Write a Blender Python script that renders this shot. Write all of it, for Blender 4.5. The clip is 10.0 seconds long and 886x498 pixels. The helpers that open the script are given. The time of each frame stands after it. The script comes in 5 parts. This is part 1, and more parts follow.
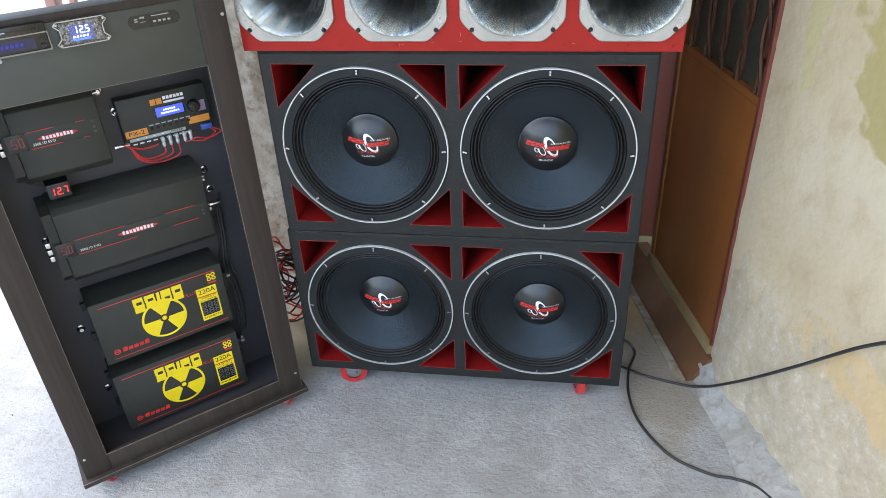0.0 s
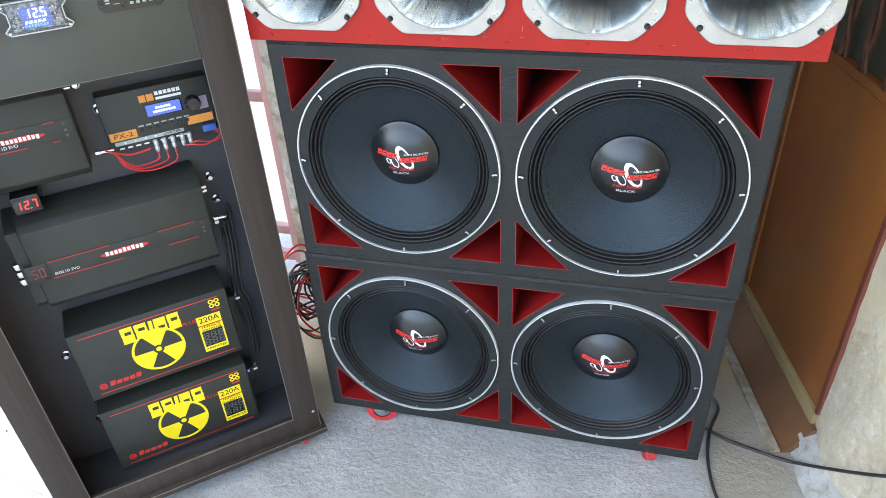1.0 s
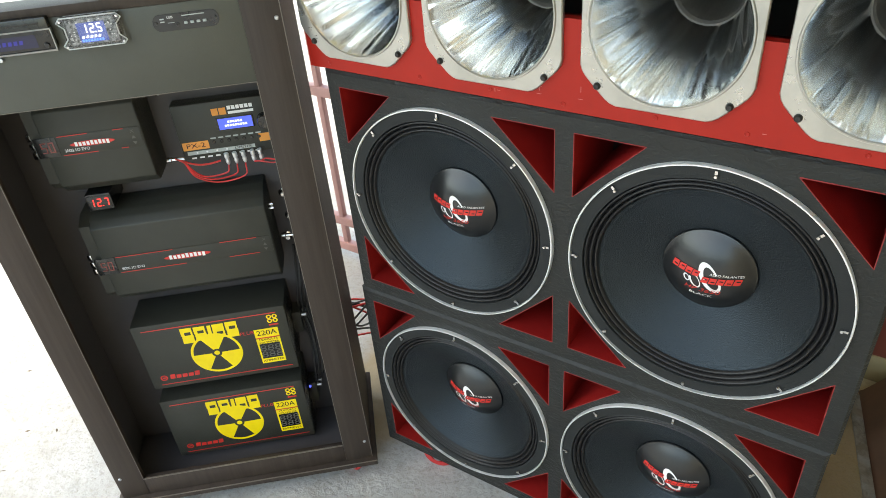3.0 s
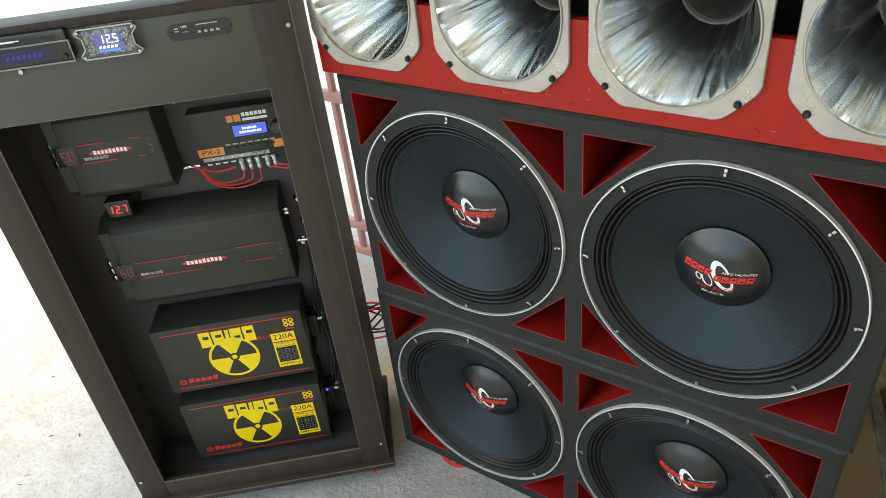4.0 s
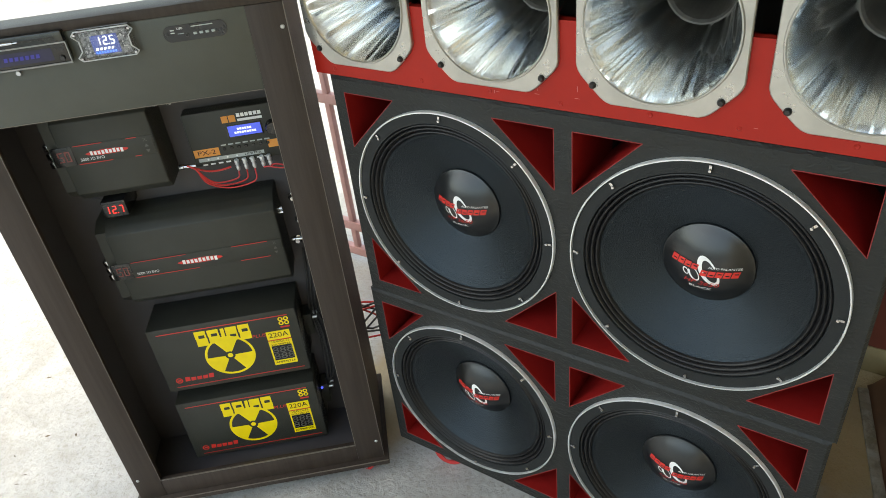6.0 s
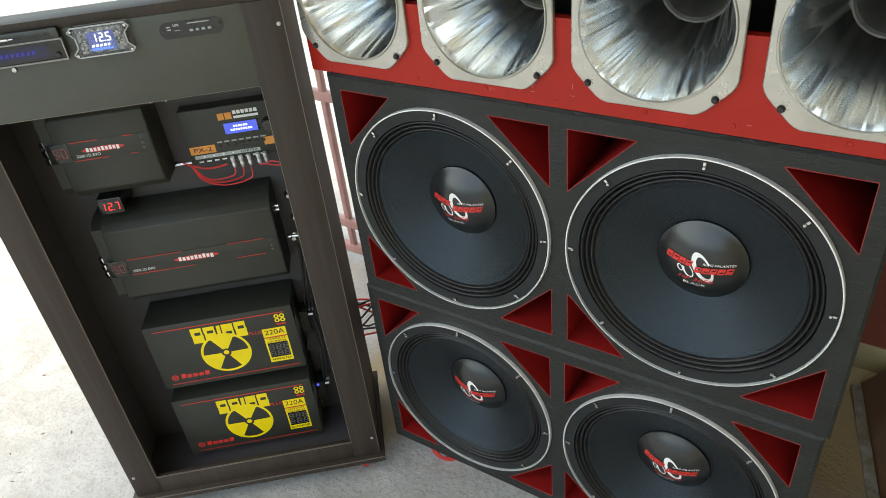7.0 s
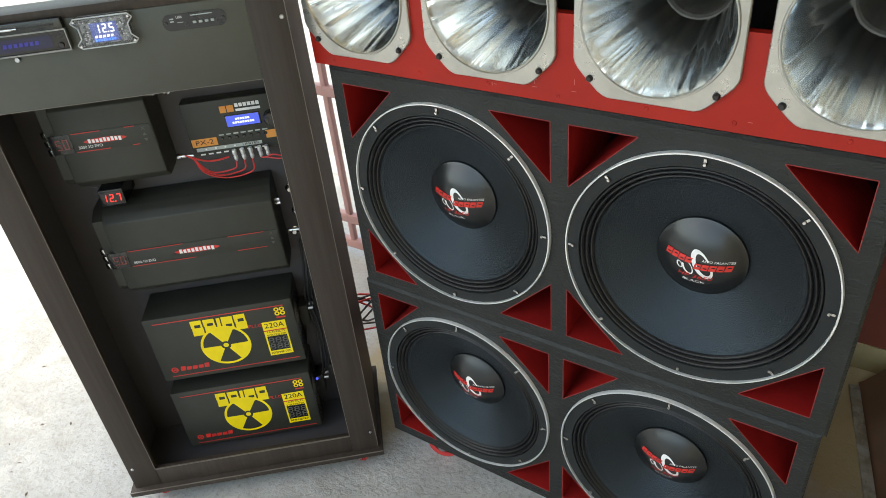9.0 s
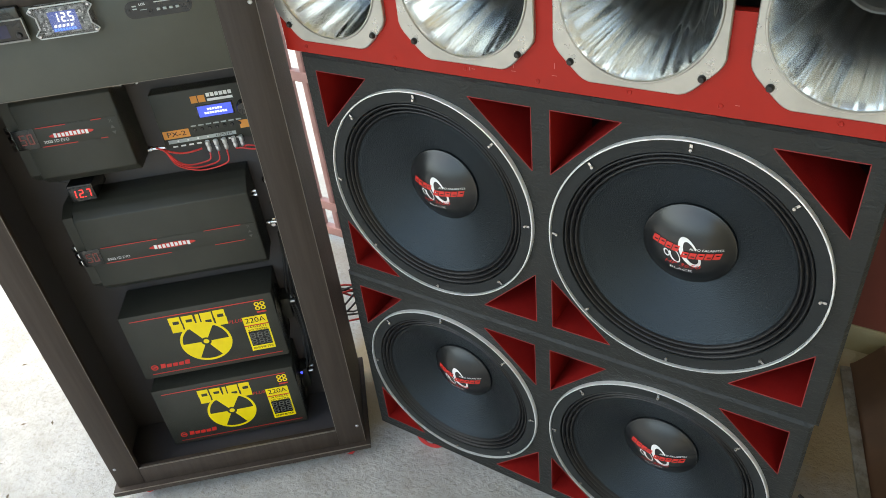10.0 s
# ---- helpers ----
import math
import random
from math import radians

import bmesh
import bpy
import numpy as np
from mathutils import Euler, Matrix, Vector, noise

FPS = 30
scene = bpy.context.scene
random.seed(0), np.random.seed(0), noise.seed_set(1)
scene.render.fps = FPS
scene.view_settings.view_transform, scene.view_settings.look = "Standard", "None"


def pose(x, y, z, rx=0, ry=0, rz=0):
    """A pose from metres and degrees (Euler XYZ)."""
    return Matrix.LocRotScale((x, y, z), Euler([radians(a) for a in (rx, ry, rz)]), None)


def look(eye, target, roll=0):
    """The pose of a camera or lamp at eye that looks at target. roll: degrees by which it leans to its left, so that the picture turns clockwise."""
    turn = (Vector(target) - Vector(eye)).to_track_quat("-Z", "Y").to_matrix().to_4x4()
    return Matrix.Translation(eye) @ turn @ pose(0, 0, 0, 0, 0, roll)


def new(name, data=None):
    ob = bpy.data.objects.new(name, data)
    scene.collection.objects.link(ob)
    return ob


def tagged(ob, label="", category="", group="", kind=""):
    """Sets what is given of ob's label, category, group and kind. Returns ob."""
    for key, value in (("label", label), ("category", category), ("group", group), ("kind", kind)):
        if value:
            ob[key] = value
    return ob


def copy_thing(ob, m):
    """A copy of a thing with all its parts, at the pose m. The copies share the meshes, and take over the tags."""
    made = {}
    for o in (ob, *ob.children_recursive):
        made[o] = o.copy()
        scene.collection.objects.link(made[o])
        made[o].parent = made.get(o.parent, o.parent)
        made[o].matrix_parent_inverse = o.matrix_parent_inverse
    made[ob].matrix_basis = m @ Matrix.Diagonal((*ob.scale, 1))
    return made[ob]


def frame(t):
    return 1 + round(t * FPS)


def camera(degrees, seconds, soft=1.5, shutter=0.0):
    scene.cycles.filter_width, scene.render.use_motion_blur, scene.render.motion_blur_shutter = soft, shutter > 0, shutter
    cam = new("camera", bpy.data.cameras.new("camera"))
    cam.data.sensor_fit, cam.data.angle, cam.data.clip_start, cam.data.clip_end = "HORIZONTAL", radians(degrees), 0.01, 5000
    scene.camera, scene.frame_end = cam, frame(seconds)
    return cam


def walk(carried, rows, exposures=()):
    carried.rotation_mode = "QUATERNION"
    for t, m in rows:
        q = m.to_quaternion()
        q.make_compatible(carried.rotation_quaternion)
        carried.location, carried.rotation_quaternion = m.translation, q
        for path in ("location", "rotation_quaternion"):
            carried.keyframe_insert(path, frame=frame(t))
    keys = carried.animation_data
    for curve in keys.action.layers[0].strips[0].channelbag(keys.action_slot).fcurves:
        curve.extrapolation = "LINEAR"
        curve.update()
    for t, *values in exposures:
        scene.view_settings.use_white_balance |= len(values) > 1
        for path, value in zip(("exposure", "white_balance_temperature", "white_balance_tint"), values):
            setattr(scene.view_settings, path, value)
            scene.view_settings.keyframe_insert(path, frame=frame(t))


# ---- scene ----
cam = camera(63.2, 10.0, soft=0.6)
PATH = [
    (0, (0.234, -1.641, 1.619), (-0.046, 0.025, 0.549), -2.8),
    (0.5, (0.261, -1.44, 1.595), (-0.175, 0.173, 0.495), -4.7),
    (1, (0.209, -1.233, 1.565), (-0.24, 0.338, 0.412), -3.4),
    (1.5, (0.191, -1.048, 1.575), (-0.327, 0.437, 0.339), 1.6),
    (2, (0.329, -0.965, 1.557), (-0.427, 0.47, 0.388), 1.7),
    (2.5, (0.408, -0.922, 1.572), (-0.516, 0.417, 0.408), -4.0),
    (3, (0.414, -0.916, 1.579), (-0.542, 0.408, 0.425), -5.5),
    (4.5, (0.433, -0.919, 1.58), (-0.581, 0.376, 0.442), -7.7),
    (5, (0.432, -0.92, 1.584), (-0.568, 0.378, 0.437), -7.4),
    (5.5, (0.441, -0.928, 1.584), (-0.556, 0.383, 0.45), -7.2),
    (7, (0.448, -0.94, 1.584), (-0.533, 0.379, 0.444), -6.9),
    (7.5, (0.452, -0.94, 1.583), (-0.533, 0.375, 0.443), -6.9),
    (8, (0.449, -0.946, 1.582), (-0.534, 0.368, 0.44), -6.7),
    (8.5, (0.45, -0.947, 1.581), (-0.537, 0.366, 0.44), -6.4),
    (9, (0.451, -0.945, 1.581), (-0.529, 0.37, 0.436), -6.3),
    (9.5, (0.449, -0.932, 1.576), (-0.529, 0.375, 0.42), -6.6),
    (10, (0.444, -0.9, 1.568), (-0.505, 0.402, 0.383), -7.1),
]
walk(cam, [(t, look(eye, target, roll)) for t, eye, target, roll in PATH],
     exposures=[(0, 2.7, 7100, 8), (1.0, 3.2, 6900, 6), (2.0, 3.45, 7600, 2), (2.6, 3.0, 8200, 2), (3.2, 2.7, 8400, 2), (4.5, 2.43, 8500, 2), (9.0, 2.43, 8300, 2), (10, 2.55, 8200, 2)])

# ---- light ----
world = bpy.data.worlds.new("world")
scene.world = world
world.use_nodes = True
sky = world.node_tree.nodes.new("ShaderNodeTexSky")
sky.sky_type, sky.sun_disc = "NISHITA", False
SUN_UP, SUN_FROM = 62.0, (-0.85, -0.45)
sky.sun_elevation = radians(SUN_UP)
sky.sun_rotation = math.atan2(SUN_FROM[0], SUN_FROM[1])
sky.air_density, sky.dust_density = 1.2, 2.0
back = world.node_tree.nodes["Background"]
back.inputs["Strength"].default_value = 0.15
world.node_tree.links.new(sky.outputs[0], back.inputs["Color"])
sun = new("sun", bpy.data.lights.new("sun", "SUN"))
sun.data.energy, sun.data.angle, sun.data.color = 0.35, radians(12), (1.0, 0.96, 0.90)
flat = math.cos(radians(SUN_UP)) / math.hypot(*SUN_FROM)
sun.matrix_world = look((SUN_FROM[0] * flat * 10, SUN_FROM[1] * flat * 10, math.sin(radians(SUN_UP)) * 10), (0, 0, 0))


# ---- materials ----
def mat(name, colour, rough=0.5, metal=0.0, second=None, scale=8.0, mix=0.5, bump=0.0, bump_scale=200.0, stretch=(1, 1, 1),
        rough_var=0.0, spec=0.5, deep=0.002, warp=0.0):
    """A plain procedural surface: two tones mixed by noise at two scales, fine relief, uneven gloss."""
    m = bpy.data.materials.new(name)
    m.use_nodes = True
    nt = m.node_tree
    b = nt.nodes["Principled BSDF"]
    b.inputs["Base Color"].default_value = (*colour, 1)
    b.inputs["Roughness"].default_value = rough
    b.inputs["Metallic"].default_value = metal
    b.inputs["Specular IOR Level"].default_value = spec
    tex = nt.nodes.new("ShaderNodeTexCoord")
    mapping = nt.nodes.new("ShaderNodeMapping")
    mapping.inputs["Scale"].default_value = stretch
    nt.links.new(tex.outputs["Object"], mapping.inputs["Vector"])
    big = nt.nodes.new("ShaderNodeTexNoise")
    big.inputs["Scale"].default_value, big.inputs["Detail"].default_value = scale, 6
    big.inputs["Roughness"].default_value = 0.62
    nt.links.new(mapping.outputs[0], big.inputs["Vector"])
    if second:
        ramp = nt.nodes.new("ShaderNodeValToRGB")
        ramp.color_ramp.elements[0].position, ramp.color_ramp.elements[1].position = 0.5 - mix / 2, 0.5 + mix / 2
        ramp.color_ramp.elements[0].color, ramp.color_ramp.elements[1].color = (*colour, 1), (*second, 1)
        nt.links.new(big.outputs["Fac"], ramp.inputs["Fac"])
        nt.links.new(ramp.outputs["Color"], b.inputs["Base Color"])
    if rough_var:
        span = nt.nodes.new("ShaderNodeMapRange")
        span.inputs["To Min"].default_value, span.inputs["To Max"].default_value = max(rough - rough_var, 0.02), min(rough + rough_var, 1)
        nt.links.new(big.outputs["Fac"], span.inputs["Value"])
        nt.links.new(span.outputs[0], b.inputs["Roughness"])
    if bump:
        fine = nt.nodes.new("ShaderNodeTexNoise")
        fine.inputs["Scale"].default_value, fine.inputs["Detail"].default_value = bump_scale, 4
        fine.inputs["Distortion"].default_value = warp
        nt.links.new(mapping.outputs[0], fine.inputs["Vector"])
        relief = nt.nodes.new("ShaderNodeBump")
        relief.inputs["Strength"].default_value, relief.inputs["Distance"].default_value = bump, deep
        nt.links.new(fine.outputs["Fac"], relief.inputs["Height"])
        nt.links.new(relief.outputs[0], b.inputs["Normal"])
    return m


def glow(name, colour, strength):
    m = bpy.data.materials.new(name)
    m.use_nodes = True
    b = m.node_tree.nodes["Principled BSDF"]
    b.inputs["Base Color"].default_value = (*[c * 0.3 for c in colour], 1)
    b.inputs["Emission Color"].default_value = (*colour, 1)
    b.inputs["Emission Strength"].default_value = strength
    return m


def glass(name, colour=(1, 1, 1), rough=0.02):
    m = bpy.data.materials.new(name)
    m.use_nodes = True
    b = m.node_tree.nodes["Principled BSDF"]
    b.inputs["Base Color"].default_value = (*colour, 1)
    b.inputs["Transmission Weight"].default_value = 1.0
    b.inputs["Roughness"].default_value = rough
    b.inputs["IOR"].default_value = 1.47
    return m


PALE_RED = mat("scratched_red", (0.50, 0.20, 0.18), 0.6, second=(0.40, 0.10, 0.09), scale=90)
VINYL = mat("black_vinyl", (0.011, 0.012, 0.0115), 0.42, second=(0.016, 0.0175, 0.017), scale=14, bump=0.38, bump_scale=66, stretch=(0.9, 1.0, 1.4), rough_var=0.12, spec=0.30, deep=0.006, warp=1.6)
RED = mat("red_lining", (0.20, 0.007, 0.007), 0.62, second=(0.26, 0.010, 0.009), scale=20, bump=0.2, bump_scale=420, spec=0.15)
RED_EDGE = mat("lighter_red_edge", (0.30, 0.022, 0.022), 0.6, second=(0.20, 0.012, 0.012), scale=60)
PORT_SHADE = mat("port_shade_red", (0.060, 0.014, 0.013), 0.8, second=(0.035, 0.012, 0.011), scale=12, bump=0.2, bump_scale=200)
RED_PAINT = mat("red_paint", (0.27, 0.014, 0.010), 0.42, second=(0.35, 0.017, 0.011), scale=9, bump=0.08, bump_scale=120, rough_var=0.1, spec=0.2)
CONE = mat("coated_cone_paper", (0.0036, 0.0046, 0.0056), 0.34, second=(0.006, 0.0075, 0.0088), scale=60, bump=0.6, bump_scale=480, rough_var=0.08, spec=0.54)
gloss = CONE.node_tree.nodes["Principled BSDF"]
# blue put into the specular tint for the sky mirrored in the cone
gloss.inputs["Specular Tint"].default_value = (0.66, 0.84, 1.0, 1)
# fine pressed rings round the cone
gloss.inputs["Anisotropic"].default_value, gloss.inputs["Anisotropic Rotation"].default_value = 0.95, 0.25
rings = CONE.node_tree.nodes.new("ShaderNodeTangent")
rings.direction_type, rings.axis = "RADIAL", "Y"
CONE.node_tree.links.new(rings.outputs[0], gloss.inputs["Tangent"])
RUBBER = mat("black_rubber", (0.006, 0.006, 0.007), 0.38, second=(0.009, 0.009, 0.010), scale=40, bump=0.1, bump_scale=500, spec=0.35)
GASKET = mat("gasket_paper", (0.013, 0.015, 0.016), 0.45, second=(0.016, 0.018, 0.019), scale=35, bump=0.2, bump_scale=600, spec=0.22)
CAP = mat("glossy_dust_cap", (0.004, 0.005, 0.006), 0.28, second=(0.010, 0.011, 0.012), scale=30, bump=0.05, bump_scale=800, spec=0.55)
SILVER = mat("brushed_aluminium", (0.80, 0.81, 0.82), 0.34, 0.6, second=(0.66, 0.67, 0.68), scale=50, bump=0.05, bump_scale=300)
CHROME = mat("chrome", (0.66, 0.66, 0.66), 0.15, 1.0, second=(0.45, 0.45, 0.45), scale=90)
FLANGE = mat("cast_aluminium", (0.45, 0.44, 0.41), 0.30, 0.75, second=(0.33, 0.325, 0.30), scale=14, bump=0.1, bump_scale=260, rough_var=0.1)
DARK_SCREW = mat("black_screw", (0.02, 0.02, 0.02), 0.3, 0.6, second=(0.05, 0.05, 0.05), scale=100)
WENGE = mat("dark_wood_laminate", (0.034, 0.025, 0.021), 0.52, second=(0.054, 0.042, 0.035), scale=6, stretch=(14, 14, 0.7), bump=0.12, bump_scale=60, rough_var=0.08, spec=0.18)
EDGING = mat("rubbed_laminate_edge", (0.10, 0.085, 0.072), 0.5, second=(0.20, 0.175, 0.15), scale=16, stretch=(1, 1, 1), bump=0.1, bump_scale=200)
PANEL = mat("black_mdf_panel", (0.044, 0.047, 0.038), 0.42, second=(0.056, 0.060, 0.049), scale=12, bump=0.12, bump_scale=420, rough_var=0.08)
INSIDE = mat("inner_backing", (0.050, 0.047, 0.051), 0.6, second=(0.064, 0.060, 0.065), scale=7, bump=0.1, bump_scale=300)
CASE = mat("black_powder_coat", (0.027, 0.028, 0.023), 0.45, second=(0.035, 0.036, 0.030), scale=18, bump=0.25, bump_scale=1400, spec=0.35)
CASE_PLATE = mat("gloss_black_plate", (0.012, 0.012, 0.012), 0.22, second=(0.018, 0.018, 0.018), scale=20)
YELLOW = mat("yellow_print", (0.85, 0.66, 0.01), 0.5, second=(0.78, 0.58, 0.01), scale=60)
RED_PRINT = mat("red_print", (0.62, 0.03, 0.02), 0.5, second=(0.5, 0.02, 0.02), scale=60)
WHITE_PRINT = mat("white_print", (0.75, 0.75, 0.74), 0.5, second=(0.65, 0.65, 0.65), scale=60)
ORANGE = mat("orange_label", (0.62, 0.22, 0.03), 0.45, second=(0.7, 0.28, 0.05), scale=50)
GREY_PRINT = mat("grey_strip", (0.30, 0.33, 0.32), 0.45, second=(0.38, 0.41, 0.40), scale=50)
LCD = glow("blue_screen", (0.06, 0.11, 0.80), 0.20)
LCD_INK = glow("lit_screen_text", (0.75, 0.85, 1.0), 0.24)
VOLT_SCREEN = glow("voltmeter_screen", (0.08, 0.14, 0.60), 0.10)
VOLT_BAR = glow("voltmeter_bars", (0.05, 0.20, 1.0), 0.40)
VOLT_INK = glow("voltmeter_figures", (0.75, 0.85, 1.0), 0.55)
RED_LED = glow("red_led_figures", (1.0, 0.03, 0.03), 0.32)
BLUE_LED = glow("blue_led", (0.05, 0.08, 1.0), 0.35)
FROST = mat("sawn_acrylic_edge", (0.42, 0.44, 0.44), 0.35, second=(0.62, 0.64, 0.64), scale=120, bump=0.1, bump_scale=400)
ACRYLIC = glass("clear_acrylic", (0.95, 0.96, 0.96), 0.08)
RED_WIRE = mat("red_wire", (0.50, 0.02, 0.02), 0.38, second=(0.6, 0.03, 0.03), scale=80)
BLACK_WIRE = mat("black_cable", (0.014, 0.014, 0.015), 0.5, second=(0.03, 0.03, 0.03), scale=60, bump=0.1)
WHEEL_RED = mat("red_wheel", (0.55, 0.03, 0.03), 0.4, second=(0.45, 0.03, 0.03), scale=60, bump=0.05)
ZINC = mat("zinc_plate", (0.55, 0.56, 0.58), 0.35, 1.0, second=(0.4, 0.41, 0.43), scale=70)
PINK_METAL = mat("pink_gate_paint", (0.42, 0.22, 0.20), 0.45, second=(0.34, 0.17, 0.15), scale=18, bump=0.1, bump_scale=150)
IRON = mat("rusty_iron", (0.060, 0.028, 0.018), 0.6, 0.3, second=(0.13, 0.05, 0.025), scale=40, bump=0.3, bump_scale=200)
DOOR_PAINT = mat("orange_brown_door_paint", (0.30, 0.105, 0.026), 0.34, second=(0.19, 0.062, 0.020), scale=4, stretch=(1, 1, 0.5), bump=0.06, bump_scale=60, rough_var=0.12)
DOOR_RED = mat("dark_red_door_paint", (0.17, 0.042, 0.028), 0.4, second=(0.13, 0.033, 0.022), scale=5, bump=0.06, bump_scale=60, rough_var=0.1)
DOOR_TRIM = mat("worn_door_trim", (0.22, 0.14, 0.05), 0.5, second=(0.28, 0.22, 0.12), scale=9, bump=0.2, bump_scale=90)
CEILING = mat("ceiling_board", (0.34, 0.29, 0.21), 0.8, second=(0.26, 0.22, 0.16), scale=3, bump=0.2, bump_scale=60)


def layered(name, tones, rough, scales, bump, ridges=False, stains=False):
    """Masonry or concrete: three tones laid over one another in patches, grain and relief."""
    m = bpy.data.materials.new(name)
    m.use_nodes = True
    nt = m.node_tree
    b = nt.nodes["Principled BSDF"]
    b.inputs["Roughness"].default_value = rough
    tex = nt.nodes.new("ShaderNodeTexCoord")
    colour = None
    heights = []
    for k, (tone, s) in enumerate(zip(tones[1:], scales)):
        n = nt.nodes.new("ShaderNodeTexNoise")
        n.inputs["Scale"].default_value, n.inputs["Detail"].default_value, n.inputs["Roughness"].default_value = s, 8, 0.65
        n.inputs["Distortion"].default_value = 0.4
        nt.links.new(tex.outputs["Object"], n.inputs["Vector"])
        ramp = nt.nodes.new("ShaderNodeValToRGB")
        ramp.color_ramp.elements[0].position, ramp.color_ramp.elements[1].position = (0.46, 0.62) if k < 2 else (0.50, 0.72)
        nt.links.new(n.outputs["Fac"], ramp.inputs["Fac"])
        mixer = nt.nodes.new("ShaderNodeMix")
        mixer.data_type = "RGBA"
        nt.links.new(ramp.outputs["Color"], mixer.inputs["Factor"])
        if colour is None:
            mixer.inputs[6].default_value = (*tones[0], 1)
        else:
            nt.links.new(colour, mixer.inputs[6])
        mixer.inputs[7].default_value = (*tone, 1)
        colour = mixer.outputs[2]
        heights.append(n.outputs["Fac"])
    grain = nt.nodes.new("ShaderNodeTexNoise")
    grain.inputs["Scale"].default_value, grain.inputs["Detail"].default_value = 55, 6
    nt.links.new(tex.outputs["Object"], grain.inputs["Vector"])
    if ridges:
        # short trowel ridges that lie askew
        turn = nt.nodes.new("ShaderNodeMapping")
        turn.inputs["Rotation"].default_value, turn.inputs["Scale"].default_value = (0, 0, radians(-35)), (0.8, 1.25, 1)
        nt.links.new(tex.outputs["Object"], turn.inputs["Vector"])
        nt.links.new(turn.outputs[0], grain.inputs["Vector"])
        grain.inputs["Scale"].default_value, grain.inputs["Distortion"].default_value = 30, 0.9
    if ridges:
        # brown dirt by the door; the ochre patches paint in warm shade and bounced light
        wob = nt.nodes.new("ShaderNodeTexNoise")
        wob.inputs["Scale"].default_value, wob.inputs["Detail"].default_value = 6, 6
        nt.links.new(tex.outputs["Object"], wob.inputs["Vector"])
        for place, size, tone in (((0.57, 0.72), (0.24, 0.42), (0.36, 0.23, 0.075)), ((0.62, 0.16), (0.13, 0.30), (0.29, 0.25, 0.19)), ((-0.66, 0.22), (0.17, 0.26), (0.36, 0.28, 0.15))):
            at = nt.nodes.new("ShaderNodeMapping")
            at.vector_type = "TEXTURE"
            at.inputs["Location"].default_value, at.inputs["Scale"].default_value = (*place, 0), (*size, 1)
            nt.links.new(tex.outputs["Object"], at.inputs["Vector"])
            reach = nt.nodes.new("ShaderNodeVectorMath")
            reach.operation = "LENGTH"
            nt.links.new(at.outputs[0], reach.inputs[0])
            sway = nt.nodes.new("ShaderNodeMath")
            sway.operation = "MULTIPLY_ADD"
            sway.inputs[1].default_value = 1.1
            nt.links.new(wob.outputs["Fac"], sway.inputs[0])
            nt.links.new(reach.outputs["Value"], sway.inputs[2])
            edge = nt.nodes.new("ShaderNodeMapRange")
            edge.inputs["From Min"].default_value, edge.inputs["From Max"].default_value = 1.75, 1.25
            edge.inputs["To Max"].default_value = 0.8
            nt.links.new(sway.outputs[0], edge.inputs["Value"])
            mixer = nt.nodes.new("ShaderNodeMix")
            mixer.data_type = "RGBA"
            nt.links.new(edge.outputs[0], mixer.inputs["Factor"])
            nt.links.new(colour, mixer.inputs[6])
            mixer.inputs[7].default_value = (*tone, 1)
            colour = mixer.outputs[2]
    if stains:
        # olive damp patches, and bare cement where the foot has crumbled
        spots = ((0.53, 1.22, 0.26, 0.30, (0.34, 0.275, 0.105)), (0.135, 1.30, 0.035, 0.28, (0.46, 0.40, 0.22)), (0.62, 0.36, 0.35, 0.16, (0.52, 0.38, 0.20)), (0.06, 0.36, 0.07, 0.08, (0.36, 0.26, 0.13)))
        wob = nt.nodes.new("ShaderNodeTexNoise")
        wob.inputs["Scale"].default_value, wob.inputs["Detail"].default_value = 9, 7
        nt.links.new(tex.outputs["Object"], wob.inputs["Vector"])
        split = nt.nodes.new("ShaderNodeSeparateXYZ")
        nt.links.new(tex.outputs["Object"], split.inputs[0])

        def calc(op, a, c):
            q = nt.nodes.new("ShaderNodeMath")
            q.operation = op
            for slot, v in zip(q.inputs, (a, c)):
                if isinstance(v, (int, float)):
                    slot.default_value = v
                else:
                    nt.links.new(v, slot)
            return q.outputs[0]

        def blend(fac, tone):
            mixer = nt.nodes.new("ShaderNodeMix")
            mixer.data_type = "RGBA"
            nt.links.new(fac, mixer.inputs["Factor"])
            nt.links.new(colour, mixer.inputs[6])
            mixer.inputs[7].default_value = (*tone, 1)
            return mixer.outputs[2]

        for sx, sz, rx, rz, tone in spots:
            dx = calc("DIVIDE", calc("SUBTRACT", split.outputs[0], sx), rx)
            dz = calc("DIVIDE", calc("SUBTRACT", split.outputs[2], sz), rz)
            far = calc("ADD", calc("ADD", calc("MULTIPLY", dx, dx), calc("MULTIPLY", dz, dz)), calc("MULTIPLY", calc("SUBTRACT", wob.outputs["Fac"], 0.5), 3.2))
            edge = nt.nodes.new("ShaderNodeMapRange")
            edge.inputs["From Min"].default_value, edge.inputs["From Max"].default_value = 1.15, 0.95
            edge.inputs["To Max"].default_value = 0.82
            nt.links.new(far, edge.inputs["Value"])
            colour = blend(edge.outputs[0], tone)
        level = calc("ADD", split.outputs[2], calc("MULTIPLY", calc("SUBTRACT", wob.outputs["Fac"], 0.5), 0.5))
        edge = nt.nodes.new("ShaderNodeMapRange")
        edge.inputs["From Min"].default_value, edge.inputs["From Max"].default_value = 0.46, 0.40
        edge.inputs["To Max"].default_value = 0.85
        nt.links.new(level, edge.inputs["Value"])
        colour = blend(edge.outputs[0], (0.44, 0.385, 0.29))
